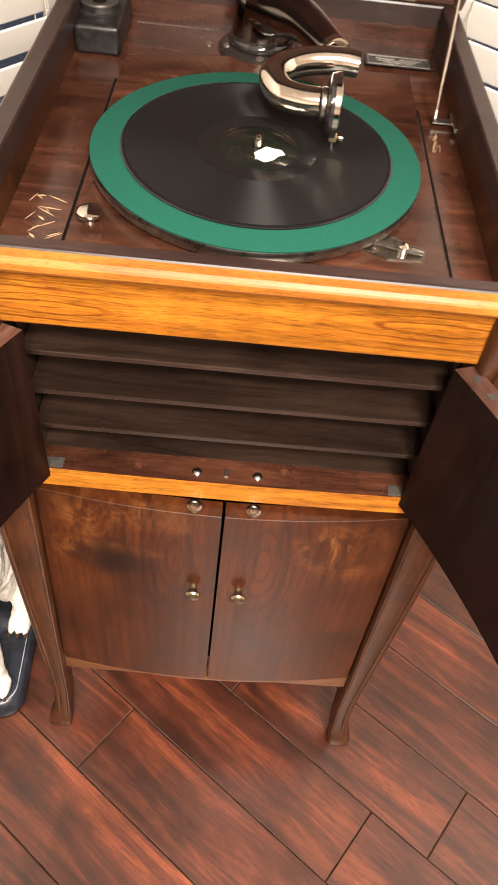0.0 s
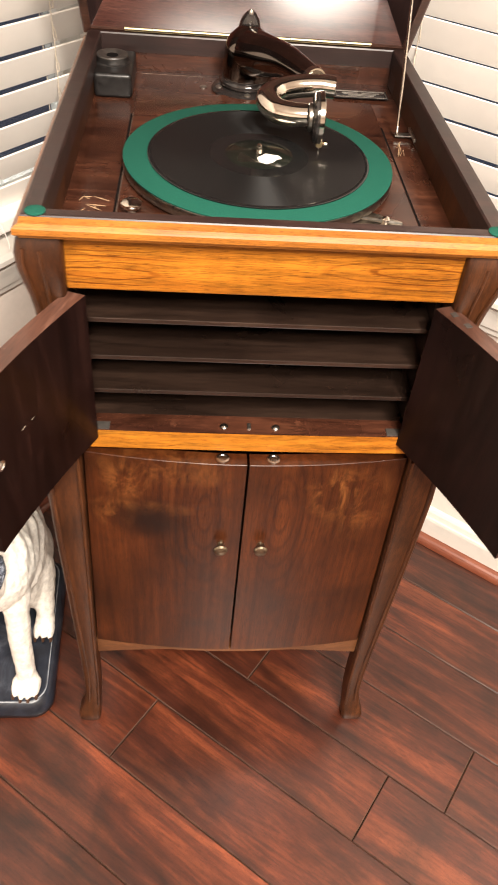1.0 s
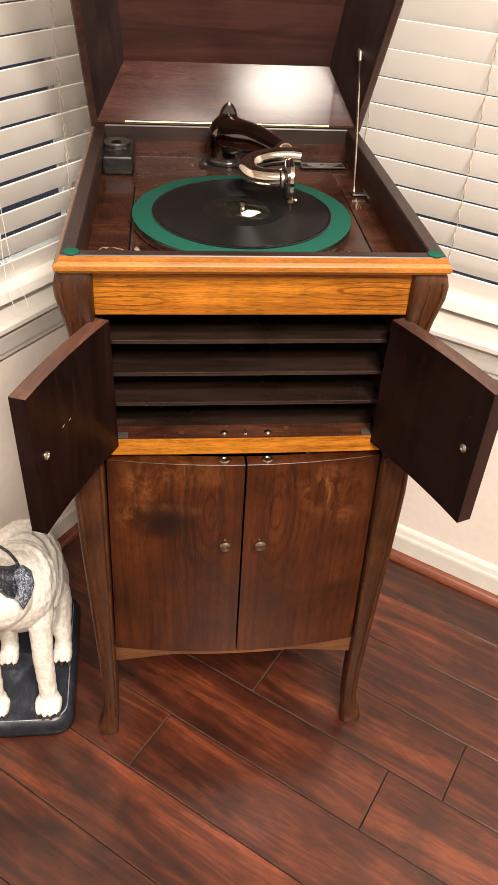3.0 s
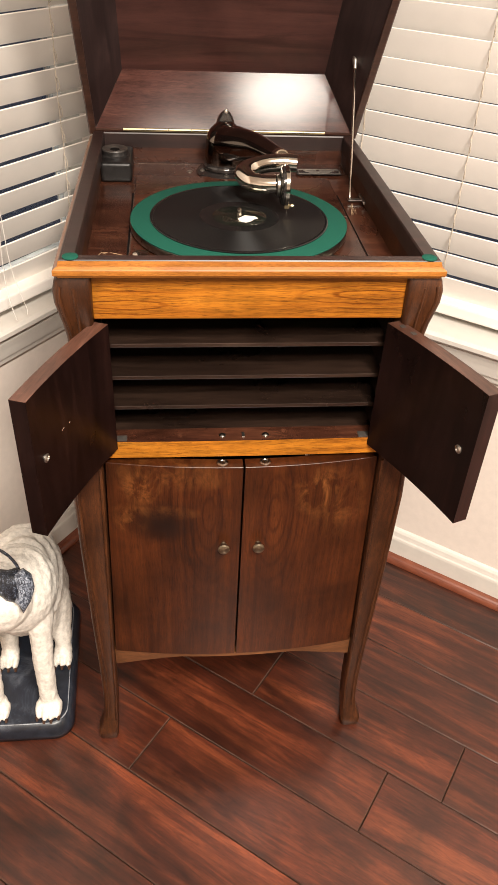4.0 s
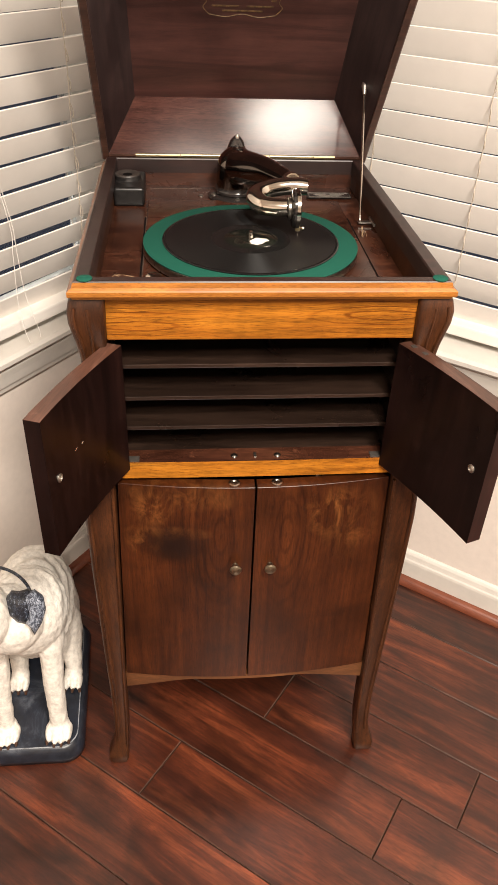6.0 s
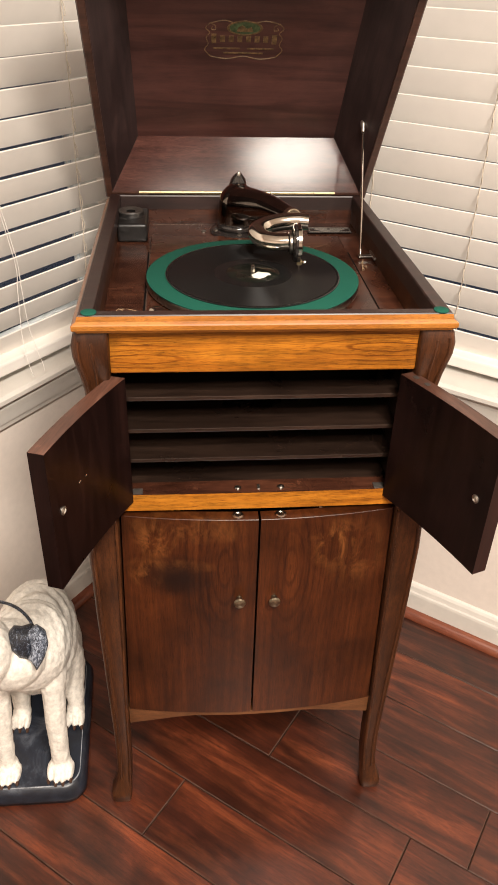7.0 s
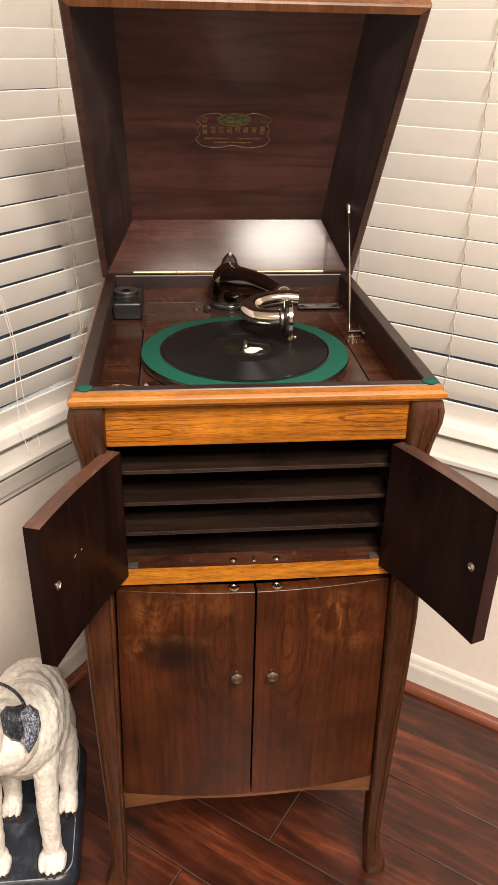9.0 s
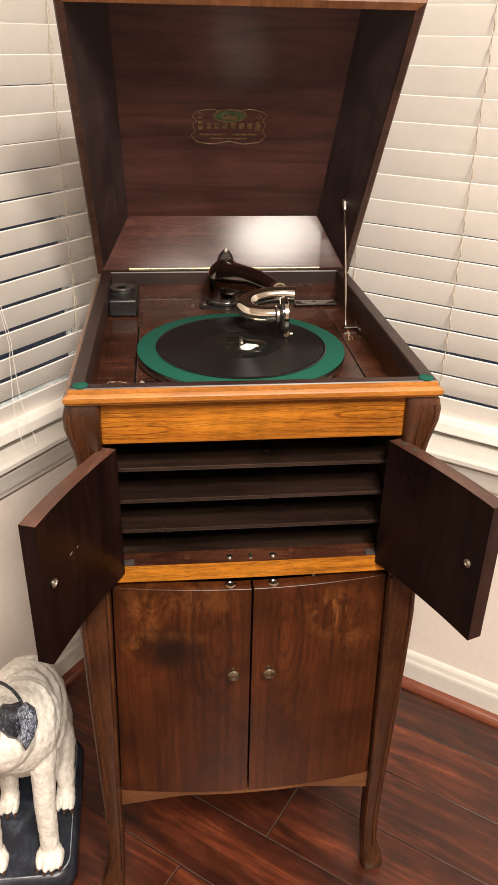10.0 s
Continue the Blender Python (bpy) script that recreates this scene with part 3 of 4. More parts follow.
for sx in (-1, 1):
    part("compartment_side", box(min(sx * 0.1835, sx * 0.1885), max(sx * 0.1835, sx * 0.1885), 0.029, 0.30, 0.6875, 0.8755), SHELF, CAB)
for z in (0.8290, 0.7810, 0.7340):
    part("shelf", box(-0.183, 0.183, 0.014, 0.299, z - 0.0028, z + 0.0028, 0.0008), SHELF, CAB, "thin dark-stained record shelf")
for x in (-0.030, 0.030):
    part("catch", lathe([(0.0048, 0), (0.0048, 0.0012), (0.003, 0.0028), (0.001, 0.0034)], 16, (x, 0.010, 0.6874)), IRON, CAB, smooth=True)
part("catch_plate", box(-0.003, 0.001, 0.006, 0.016, 0.6874, 0.6890, 0.0005), STEEL, CAB)
for sx in (-1, 1):
    part("hinge_plate", box(sx * 0.172 - 0.012, sx * 0.172 + 0.012, 0.001, 0.013, 0.6874, 0.6890, 0.0006), NIB, CAB)


def knob(parent, x, y, z, label="round brass knob"):
    """A mushroom knob that points forward."""
    prof = [(0.0050, 0), (0.0042, 0.003), (0.0055, 0.006), (0.0084, 0.0085), (0.0090, 0.0105), (0.0078, 0.0130), (0.004, 0.0145), (0.0008, 0.0149)]
    bm = lathe(prof, 20)
    bmesh.ops.transform(bm, matrix=pose(x, y, z, 90), verts=bm.verts[:])
    return part("knob", bm, KNOB, parent, label, smooth=True)


def bowed_board(x0, x1, z0, z1, thick, cham=0.0005, half=0.193, taper=0.0):
    """A bowed board, its front following the curve of the cabinet, with eased edges."""
    xs = [x0 + (x1 - x0) * i / 14 for i in range(15)]
    def ring(z, inset):
        front = [(min(max(x, x0 + inset), x1 - inset), bow(x, half) + inset) for x in xs]
        back = [(min(max(x, x0 + inset * 0.4), x1 - inset * 0.4), bow(x, half) + thick) for x in reversed(xs)]
        return [(x * (1 + taper * (z1 - z)), y, z) for x, y in front + back]
    return loft([ring(z0, cham), ring(z0 + cham, 0), ring(z1 - cham, 0), ring(z1, cham)])


for sx in (-1, 1):
    x0, x1 = sorted((sx * 0.1915, sx * 0.0015))
    d = part("lower_door", bowed_board(x0, x1, 0.2385, 0.6525, 0.019, taper=0.145), DOOR, CAB, "bowed dark walnut veneer lower door, closed")
    knob(d, sx * 0.026, bow(0.026), 0.503)
    cup = lathe([(0.0078, 0), (0.0078, 0.0012), (0.0052, 0.0016), (0.0042, 0.0006), (0.0005, 0.0004)], 20, (sx * 0.030, bow(0.03) + 0.0105, 0.6524))
    part("latch", cup, IRON, d, "small round metal ball catch", smooth=True)
    # upper door, swung open about its outer edge
    swing = pose(sx * 0.1865, 0.004, 0, 0, 0, -sx * -109) @ pose(-sx * 0.1865, -0.004, 0)
    x0, x1 = sorted((sx * 0.1865, sx * 0.0065))
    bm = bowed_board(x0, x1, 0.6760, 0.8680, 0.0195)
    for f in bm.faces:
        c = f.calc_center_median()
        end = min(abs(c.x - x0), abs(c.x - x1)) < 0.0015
        # right end faces the lamp: that light is put into its colour
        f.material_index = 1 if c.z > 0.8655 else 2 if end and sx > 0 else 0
    u = part("upper_door", bm, [DARK, EDGE, DOOREND_LIT], CAB, "dark upper door swung wide open", m=swing)
    for px, rr in ((0.030, 0.0055),):
        bm = lathe([(rr, 0), (rr, 0.0012), (rr * 0.55, 0.0022), (rr * 0.5, 0.001), (0.0004, 0.001)], 18)
        bmesh.ops.transform(bm, matrix=pose(sx * px, bow(px) + 0.0193, 0.777, -90), verts=bm.verts[:])
        part("screw_cup", bm, STEEL, u, "round metal screw cup", smooth=True)
    if sx < 0:
        for px, pz, ln in ((0.074, 0.789, 0.012), (0.088, 0.7885, 0.008)):
            part("scratch", box(-ln / 2, ln / 2, 0.0, 0.0002, -0.00016, 0.00016), CORD, u, "short pale scratch", m=pose(-px, bow(px) + 0.0194, pz, 0, 3, 5))
    knob(u, sx * 0.048, bow(0.048), 0.775)
    for px in (0.172, 0.152) if sx > 0 else ():
        part("pivot_plate", box(sx * px - 0.0035, sx * px + 0.0035, bow(px) + 0.006, bow(px) + 0.0125, 0.8678, 0.8686, 0.0003), NIB, u, "small worn metal pivot plate")

# scalloped apron under the lower doors
pts = [-0.205 + 0.41 * i / 40 for i in range(41)]
def scallop(x):
    a = abs(x) / 0.205
    return 0.2325 - 0.003 - 0.030 * max(0.0, (a - 0.45) / 0.55) ** 1.3 if a > 0.45 else 0.2295
rows = [[(x, bow(x, 0.2) * 0.9 + dy, z) for dy, z in ((0.0015, 0.2375), (0.0005, scallop(x)), (0.0155, scallop(x)), (0.0155, 0.2375))] for x in pts]
part("apron", loft(rows), wood("apron_wood", (0.07, 0.025, 0.009), (0.13, 0.050, 0.018), (0.20, 0.085, 0.032), "x", 0.35, 0.2, 0.3, 0.3), CAB, "scalloped apron with a pale lower edge")

# ---- top: rim, well and motor board ----
WX, WY0, WY1 = 0.207, -0.0015, 0.5165


def settle(bm):
    """The old case has sagged a little towards its back."""
    for v in bm.verts:
        if v.co.z > 0.93:
            v.co.z -= 0.0085 * max(0.0, min(1.0, v.co.y / 0.53))
    return bm


lip = [(-0.0035, 0.9325), (-0.0035, 0.9545), (-0.0020, 0.9563), (0.0112, 0.9558), (0.0112, 0.9325)]
part("rim_lip", settle(ring_frame(lip, -WX, WX, WY0, WY1, 0.65)), LIP, CAB, "dark glossy inner lip of the rim")
moulding = [(0.0114, 0.9335), (0.0114, 0.9556), (0.0138, 0.9554), (0.0152, 0.9542), (0.0170, 0.9480), (0.0210, 0.9455), (0.0225, 0.9440), (0.0225, 0.9385), (0.0210, 0.9370), (0.0190, 0.9370), (0.0170, 0.9340)]
bm = settle(ring_frame(moulding, -WX, WX, WY0, WY1, 0.65))
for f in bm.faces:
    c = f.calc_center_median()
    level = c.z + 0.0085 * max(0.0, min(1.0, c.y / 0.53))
    # front takes the honey tone, sides and back a darker one
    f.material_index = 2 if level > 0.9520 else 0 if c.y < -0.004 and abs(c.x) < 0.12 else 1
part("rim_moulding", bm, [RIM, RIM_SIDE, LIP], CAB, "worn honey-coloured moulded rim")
ZB = 0.902
for x0, x1, y0, y1, w in ((-WX - 0.006, -WX + 0.0012, WY0, WY1, MAHOGANY), (WX - 0.0012, WX + 0.006, WY0, WY1, MAHOGANY), (-WX + 0.0014, WX - 0.0014, WY1 - 0.0012, WY1 + 0.010, DECK), (-WX + 0.0014, WX - 0.0014, 0.0123, 0.0135, MAHOGANY)):
    part("well_wall", box(x0, x1, y0, y1, ZB - 0.02, 0.9322 if w == DECK else 0.9442), w, CAB)
part("deck", box(-WX + 0.0014, WX - 0.0014, 0.0137, WY1 - 0.0014, ZB - 0.014, ZB - 0.002), DECK, CAB, "scuffed dark mahogany deck inside the well")
part("motor_board", box(-0.150, 0.167, 0.016, 0.430, ZB - 0.0018, ZB + 0.0028, 0.0012), DECK, CAB, "worn mahogany motor board")
for sx in (-1, 1):
    bm = lathe([(0.0092, 0), (0.0092, 0.0010), (0.0080, 0.0016), (0.0004, 0.0018)], 24, (sx * 0.209, -0.004, 0.9560))
    part("felt_pad", bm, FELT, CAB, "round green felt pad", smooth=True)

# turntable, record and spindle
TX, TY, TZ = 0.001, 0.2110, 0.9190
plat = part("platter", lathe([(0.10, -0.0125), (0.148, -0.0125), (0.1516, -0.0115), (0.1524, -0.010), (0.1524, -0.003), (0.1515, -0.0012), (0.02, -0.0012)], 96, (0, 0, 0)), IRON, CAB, "nickel-edged turntable platter", m=pose(TX, TY, TZ), smooth=True)
part("felt", lathe([(0.1518, -0.0011), (0.1521, 0.0004), (0.1508, 0.0012), (0.004, 0.0012)], 96), FELT, plat, "green felt turntable mat", smooth=True)
part("hub", lathe([(0.030, -0.0152), (0.030, -0.0126)], 32), IRON, plat)
part("spindle", lathe([(0.0034, 0.0015), (0.0034, 0.012), (0.0028, 0.0145), (0.001, 0.0155)], 18), CHROME, plat, "nickel spindle", smooth=True)

rec = thing("gramophone_record", "black shellac record with a dark label lying on green felt", "record", pose(TX, TY, TZ + 0.0013, 0, 0, -48))
part("disc", lathe([(0.0040, 0.0), (0.1238, 0.0), (0.1250, 0.0008), (0.1250, 0.0016), (0.1240, 0.0023), (0.1215, 0.0021), (0.0040, 0.0021), (0.0040, 0.0)], 128, caps=False), SHELLAC, rec, smooth=True)
part("groove_band", lathe([(0.0560, 0.00225), (0.1205, 0.00225), (0.1205, 0.0021), (0.0560, 0.0021), (0.0560, 0.00225)], 128, caps=False), GROOVE, rec, "playing surface with fine grooves", smooth=True)
part("label", lathe([(0.0041, 0.0022), (0.0041, 0.0025), (0.0375, 0.0025), (0.0380, 0.0022)], 64, caps=False), LABEL, rec, "dark round paper label", smooth=True)
part("label_ring", lathe([(0.0345, 0.0025), (0.0345, 0.0027), (0.0349, 0.0027), (0.0349, 0.0025)], 64, caps=False), SHELLAC, rec)
for k in range(5):
    a = 0.5 + k * 0.27
    part("print_bar", box(-0.016 + 0.003 * k, 0.016 - 0.003 * k, -0.0165 - k * 0.0034, -0.0152 - k * 0.0034, 0.0025, 0.0026), IRON, rec)
outl = [(0.005, 0.006), (0.007, -0.010), (0.015, -0.015), (0.024, -0.012), (0.0255, -0.003), (0.023, 0.006), (0.0245, 0.012), (0.017, 0.014), (0.012, 0.010)]
part("paper_patch", prism(outl, "z", 0.0027, 0.0032), PAPER, rec, "torn white paper sticker on the label")

# ---- tone arm and sound box ----
arm = thing("tone_arm", "nickel-plated tone arm with a curved gooseneck and sound box", "tone arm", pose(-0.003, 0.463, ZB - 0.002))
AX, AY, AZ = -0.003, 0.463, ZB - 0.002


def arm_point(x, y, z):
    return (x - AX, y - AY, z - AZ)


part("flange", lathe([(0.0475, 0), (0.0480, 0.003), (0.044, 0.007), (0.036, 0.009), (0.032, 0.0095)], 40), BLACKM, arm, "black round base flange", smooth=True)
for k in range(3):
    a = radians(200 + 70 * k)
    part("screw", lathe([(0.0042, 0), (0.0042, 0.0015), (0.002, 0.003), (0.0003, 0.0031)], 12, (0.0405 * math.cos(a), 0.0405 * math.sin(a), 0.0072)), STEEL, arm, smooth=True)
part("pedestal", lathe([(0.030, 0.0090), (0.0365, 0.0105), (0.0372, 0.0135), (0.0362, 0.0165), (0.0342, 0.0185), (0.0345, 0.0195), (0.0342, 0.0205)], 48), BLACKM, arm, "black enamelled collar", smooth=True)
dome = [(0.0325 * math.cos(a), 0.050 + 0.0325 * math.sin(a)) for a in [radians(9 * k) for k in range(10)]]
part("elbow", lathe([(0.0336, 0.0200), (0.0337, 0.030), (0.0333, 0.040)] + dome[:-1] + [(0.0005, 0.0825)], 48), DARKNI, arm, "nickel bell-shaped elbow, coloured dark for its reflections", smooth=True)
part("finial", tube([(0.001, 0.030, 0.045), (0.001, 0.028, 0.066), (0.001, 0.021, 0.083), (0.001, 0.016, 0.0935)], [0.017, 0.0165, 0.0125, 0.0045], 20), BLACKM, arm, "black pointed hinge lug", smooth=True)
part("finial_tip", lathe([(0.0034, 0.0915), (0.0036, 0.0950), (0.0022, 0.0975), (0.0004, 0.0981)], 14, (0.001, 0.0155, 0)), STEEL, arm, smooth=True)
part("arm_tube", tube([(0.0, 0.0, 0.050), (0.020, -0.043, 0.0600), arm_point(0.041, 0.373, 0.9690), arm_point(0.068, 0.299, 0.9735)], [0.0312, 0.0252, 0.0190, 0.0124], 32), DARKNI, arm, "tapering nickel arm", smooth=True)
part("arm_collar", tube([arm_point(0.0645, 0.3075, 0.9738), arm_point(0.0672, 0.3005, 0.9736)], [0.0150, 0.0146], 28, steps=1), CHROME, arm, smooth=True)
part("gooseneck", tube([arm_point(0.089, 0.284, 0.9735), arm_point(0.070, 0.286, 0.9740), arm_point(0.042, 0.283, 0.9725), arm_point(0.020, 0.273, 0.9695), arm_point(0.0095, 0.256, 0.967), arm_point(0.018, 0.238, 0.962), arm_point(0.036, 0.231, 0.961), arm_point(0.053, 0.228, 0.962)],
     [0.0120, 0.0124, 0.0127, 0.0130, 0.0134, 0.0134, 0.0130, 0.0124], 24), CHROME, arm, "bright nickel gooseneck tube", smooth=True)
TURN_X = pose(*arm_point(0.0515, 0.227, 0.9605), 0, 90, 0)
box_part = part("sound_box", lathe([(0.011, 0.0), (0.0135, 0.002), (0.0135, 0.006), (0.0235, 0.0075), (0.0265, 0.0095), (0.0268, 0.0155), (0.0255, 0.0178), (0.020, 0.0182), (0.0185, 0.0165), (0.0004, 0.0165)], 44), BLACKM, arm, "round black and nickel sound box", m=TURN_X, smooth=True)
part("sound_box_rim", lathe([(0.0262, 0.0120), (0.0276, 0.0124), (0.0276, 0.0172), (0.0260, 0.0182)], 44, caps=False), CHROME, box_part, smooth=True)
part("gasket", lathe([(0.0138, 0.0015), (0.0150, 0.0025), (0.0150, 0.0055), (0.0138, 0.0065)], 32, caps=False), IRON, box_part, smooth=True)
part("needle_arm", tube([arm_point(0.0690, 0.224, 0.958), arm_point(0.0695, 0.2225, 0.944), arm_point(0.0690, 0.221, 0.936)], [0.0016, 0.0019, 0.0028], 10), CHROME, arm, smooth=True)
part("needle_chuck", box(*sorted((0.0650 - AX, 0.0725 - AX)), 0.2175 - AY, 0.2245 - AY, 0.9305 - AZ, 0.9375 - AZ, 0.0012), BRASS, arm)
part("needle_screw", tube([arm_point(0.0725, 0.221, 0.934), arm_point(0.0755, 0.2205, 0.934), arm_point(0.0780, 0.220, 0.934)], [0.0013, 0.0034, 0.0030], 12), CHROME, arm, "small thumb screw", smooth=True)
part("needle", tube([arm_point(0.0688, 0.2205, 0.932), arm_point(0.0690, 0.2195, 0.926), arm_point(0.0692, 0.2185, 0.9222)], [0.0009, 0.0008, 0.0003], 8), CHROME, arm)

# ---- fittings in the well ----
cup = thing("needle_cup", "dark square block with a round needle cup, dusty", "needle cup", pose(-0.1835, 0.452, ZB - 0.002))
part("block", box(-0.0215, 0.0280, -0.044, 0.050, 0.0, 0.0305, 0.006, seg=4), CUP, cup, smooth=True)
part("cup_body", lathe([(0.0250, 0.0275), (0.0244, 0.0308), (0.0222, 0.0322), (0.0214, 0.0350), (0.0210, 0.0375)], 36, (0, 0.004, 0)), CUP, cup, smooth=True)
part("cup", lathe([(0.0205, 0.030), (0.0210, 0.0325), (0.0200, 0.0340), (0.0150, 0.0340), (0.0120, 0.0332), (0.0085, 0.0318), (0.0004, 0.0316)], 36, (0, 0.004, 0.006)), NIB, cup, "grey metal cup with a dark hole", smooth=True)
# solid dark disc: the shade inside the hole is put into its colour
part("cup_hole", lathe([(0.0080, 0.0314), (0.0075, 0.0323), (0.0004, 0.0320)], 20, (0, 0.004, 0.006)), GAP, cup)
plate = thing("maker_plate", "small engraved metal plate on the deck", "plate", pose(0.157, 0.462, ZB + 0.0015))
part("plate", box(-0.038, 0.038, -0.013, 0.013, 0.0, 0.0014, 0.0006), BLACKM, plate)
part("plate_border", ring_frame([(0, 0.0014), (0, 0.0020), (0.0016, 0.0020), (0.0016, 0.0014)], -0.0345, 0.0345, -0.0098, 0.0098), STEEL, plate)
for k, (x0, x1, y) in enumerate(((-0.026, -0.004, 0.004), (0.002, 0.027, 0.004), (-0.024, 0.022, -0.0005), (-0.018, 0.018, -0.005))):
    part("engraved_bar", box(x0, x1, y - 0.0011, y + 0.0011, 0.0014, 0.0018), STEEL, plate)
rnd = random.Random(8)
chips = thing("veneer_chips", "pale flaked veneer and scratches on the dark deck", "debris", pose(-0.176, 0.100, ZB - 0.002), kind="stuff")
bm = bmesh.new()
for k in range(15):
    cx, cy, ln, wd, a = rnd.uniform(-0.015, 0.018), rnd.uniform(-0.03, 0.035), rnd.uniform(0.005, 0.022), rnd.uniform(0.0005, 0.0022), rnd.uniform(-0.9, 1.3)
    ca, sa = math.cos(a), math.sin(a)
    prism([(cx + ca * u - sa * v, cy + sa * u + ca * v) for u, v in ((-ln / 2, 0), (-ln * 0.2, -wd / 2), (ln * 0.3, -wd / 2), (ln / 2, 0), (ln * 0.1, wd / 2))], "z", 0.0, 0.0003 + 0.0001 * (k % 3), bm)
part("chips", bm, CHIP, chips)
# fine dust that has gathered along the joints of the deck
for x0, x1, y0, y1, z in ((-0.1512, -0.1506, 0.05, 0.365, ZB - 0.0018), (0.1682, 0.1688, 0.03, 0.34, ZB - 0.0018), (-0.150, -0.055, 0.4306, 0.4312, ZB - 0.0018), (-0.150, -0.060, 0.504, 0.5046, ZB - 0.0018)):
    part("dust_line", box(x0, x1, y0, y1, z - 0.0002, z + 0.0002), DUST, CAB, "thin pale line of dust in a joint")
for x0, x1 in ((-0.1540, -0.1516), (0.1692, 0.1716)):
    part("deck_gap", box(x0, x1, 0.016, 0.36, ZB - 0.0021, ZB - 0.0016), GAP, CAB, "dark gap beside the motor board")
kn = thing("speed_knob", "small round nickel knob on the motor board", "knob", pose(-0.134, 0.097, ZB + 0.0028))
part("stem", lathe([(0.004, 0), (0.004, 0.006)], 12), STEEL, kn)
part("cap", lathe([(0.009, 0.006), (0.0105, 0.008), (0.0105, 0.011), (0.008, 0.0125), (0.0004, 0.013)], 24), CHROME, kn, smooth=True)
br = thing("brake_lever", "bright crumpled metal brake plate beside the turntable", "brake", pose(0.124, 0.098, ZB + 0.0028))
part("plate", prism([(-0.030, -0.004), (-0.008, -0.014), (0.022, -0.012), (0.026, 0.002), (0.010, 0.010), (-0.006, 0.022), (-0.018, 0.014)], "z", 0, 0.0016), IRON, br)
part("arm", tube([(-0.020, 0.006, 0.003), (-0.008, 0.002, 0.004), (0.010, -0.004, 0.005), (0.022, -0.006, 0.004)], [0.002, 0.003, 0.003, 0.002], 8), IRON, br, smooth=True)
part("rivet", lathe([(0.005, 0.0016), (0.005, 0.007), (0.003, 0.009), (0.0004, 0.0095)], 14, (0.006, -0.002, 0)), CHROME, br, smooth=True)
part("deck_screw", lathe([(0.0052, 0), (0.0052, 0.0012), (0.003, 0.0024), (0.0004, 0.0026)], 14, (-0.062, 0.466, ZB - 0.002)), STEEL, CAB, smooth=True)
st = thing("straw_bits", "loose dry fibres caught by the lid stay", "debris", pose(0.178, 0.275, ZB - 0.002) @ Matrix.Scale(0.55, 4), kind="stuff")
rnd = random.Random(3)
bm = bmesh.new()
for k in range(7):
    a, r = rnd.uniform(0, 6.28), rnd.uniform(0.008, 0.022)
    h = rnd.uniform(0.008, 0.03)
    tube([(0.004 * math.cos(a), 0.006 * math.sin(a), 0.003), (r * 0.5 * math.cos(a), r * math.sin(a), h), (r * 0.7 * math.cos(a + 0.4), r * 1.5 * math.sin(a + 0.4), h * rnd.uniform(0.3, 1))], 0.0005, 4, bm, 3)
part("fibres", bm, CHIP, st)

# ---- lid: raised and leaning over its back hinge ----
LEAN_BACK = 54.4
HY, HZ = 0.5307, 0.9424
# in the lid's own axes x runs across, y from the hinge to the free edge, z away from the rim
m_lid = Matrix(((1, 0, 0, 0), (0, -math.cos(radians(LEAN_BACK)), math.sin(radians(LEAN_BACK)), HY), (0, math.sin(radians(LEAN_BACK)), math.cos(radians(LEAN_BACK)), HZ), (0, 0, 0, 1)))
LID = part("lid", box(-0.182, 0.182, 0.047, 0.488, 0.0817, 0.096, 0.001), LIDTOP, CAB, "raised lid, dark glossy mahogany inside", m=m_lid)


def slope(a0, a1, b0, b1, t=0.012):
    """One sloping side: its rim edge a0-a1 and its upper edge b0-b1, given on the inside."""
    c = Vector((0, 0.267, 0))
    def out(p):
        d = Vector((p[0], p[1] - c.y, 0))
        return (p[0] + (t if d.x > 0 else -t) * (1 if abs(p[0]) > 0.1 else 0), p[1] + (t if d.y > 0 else -t), p[2])
    inner = [a0, a1, b1, b0]
    return loft([inner, [out(p) for p in inner]])


I0, I1, J0, J1 = (0.2175, 0.012), (0.2175, 0.510), (0.1710, 0.0563), (0.1710, 0.478)
h0, h1 = 0.0, 0.0814
q = lambda s, p, h: (s * p[0], p[1], h)
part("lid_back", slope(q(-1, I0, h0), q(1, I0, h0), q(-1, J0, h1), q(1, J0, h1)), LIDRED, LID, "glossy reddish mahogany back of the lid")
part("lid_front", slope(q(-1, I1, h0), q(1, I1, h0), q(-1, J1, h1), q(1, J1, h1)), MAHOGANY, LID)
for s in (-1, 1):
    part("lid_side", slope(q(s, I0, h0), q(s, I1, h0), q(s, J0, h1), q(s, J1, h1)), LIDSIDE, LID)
rim = [(0, 0.0005), (0, -0.004), (0.010, -0.004), (0.012, -0.002), (0.012, 0.012), (0.008, 0.016), (0.004, 0.012)]
bm = ring_frame(rim, -0.2175, 0.2175, 0.012, 0.510)
for f in bm.faces:
    f.material_index = 1 if f.calc_center_median().y > 0.49 else 0
part("lid_rim", bm, [LIDEDGE, RIM_SIDE], LID, "worn rim of the lid")
# transfer on the underside of the lid: gilt scrolls, a small picture and bars
DC = 0.256
def scroll(points, r=0.0007):
    return tube([(x, DC + y, 0.0817) for x, y in points], r, 6, None, 8)
part("gilt_scroll", scroll([(-0.052, 0.026), (-0.030, 0.031), (-0.012, 0.026), (0.0, 0.031), (0.012, 0.026), (0.030, 0.031), (0.052, 0.026)]), GOLD, LID)
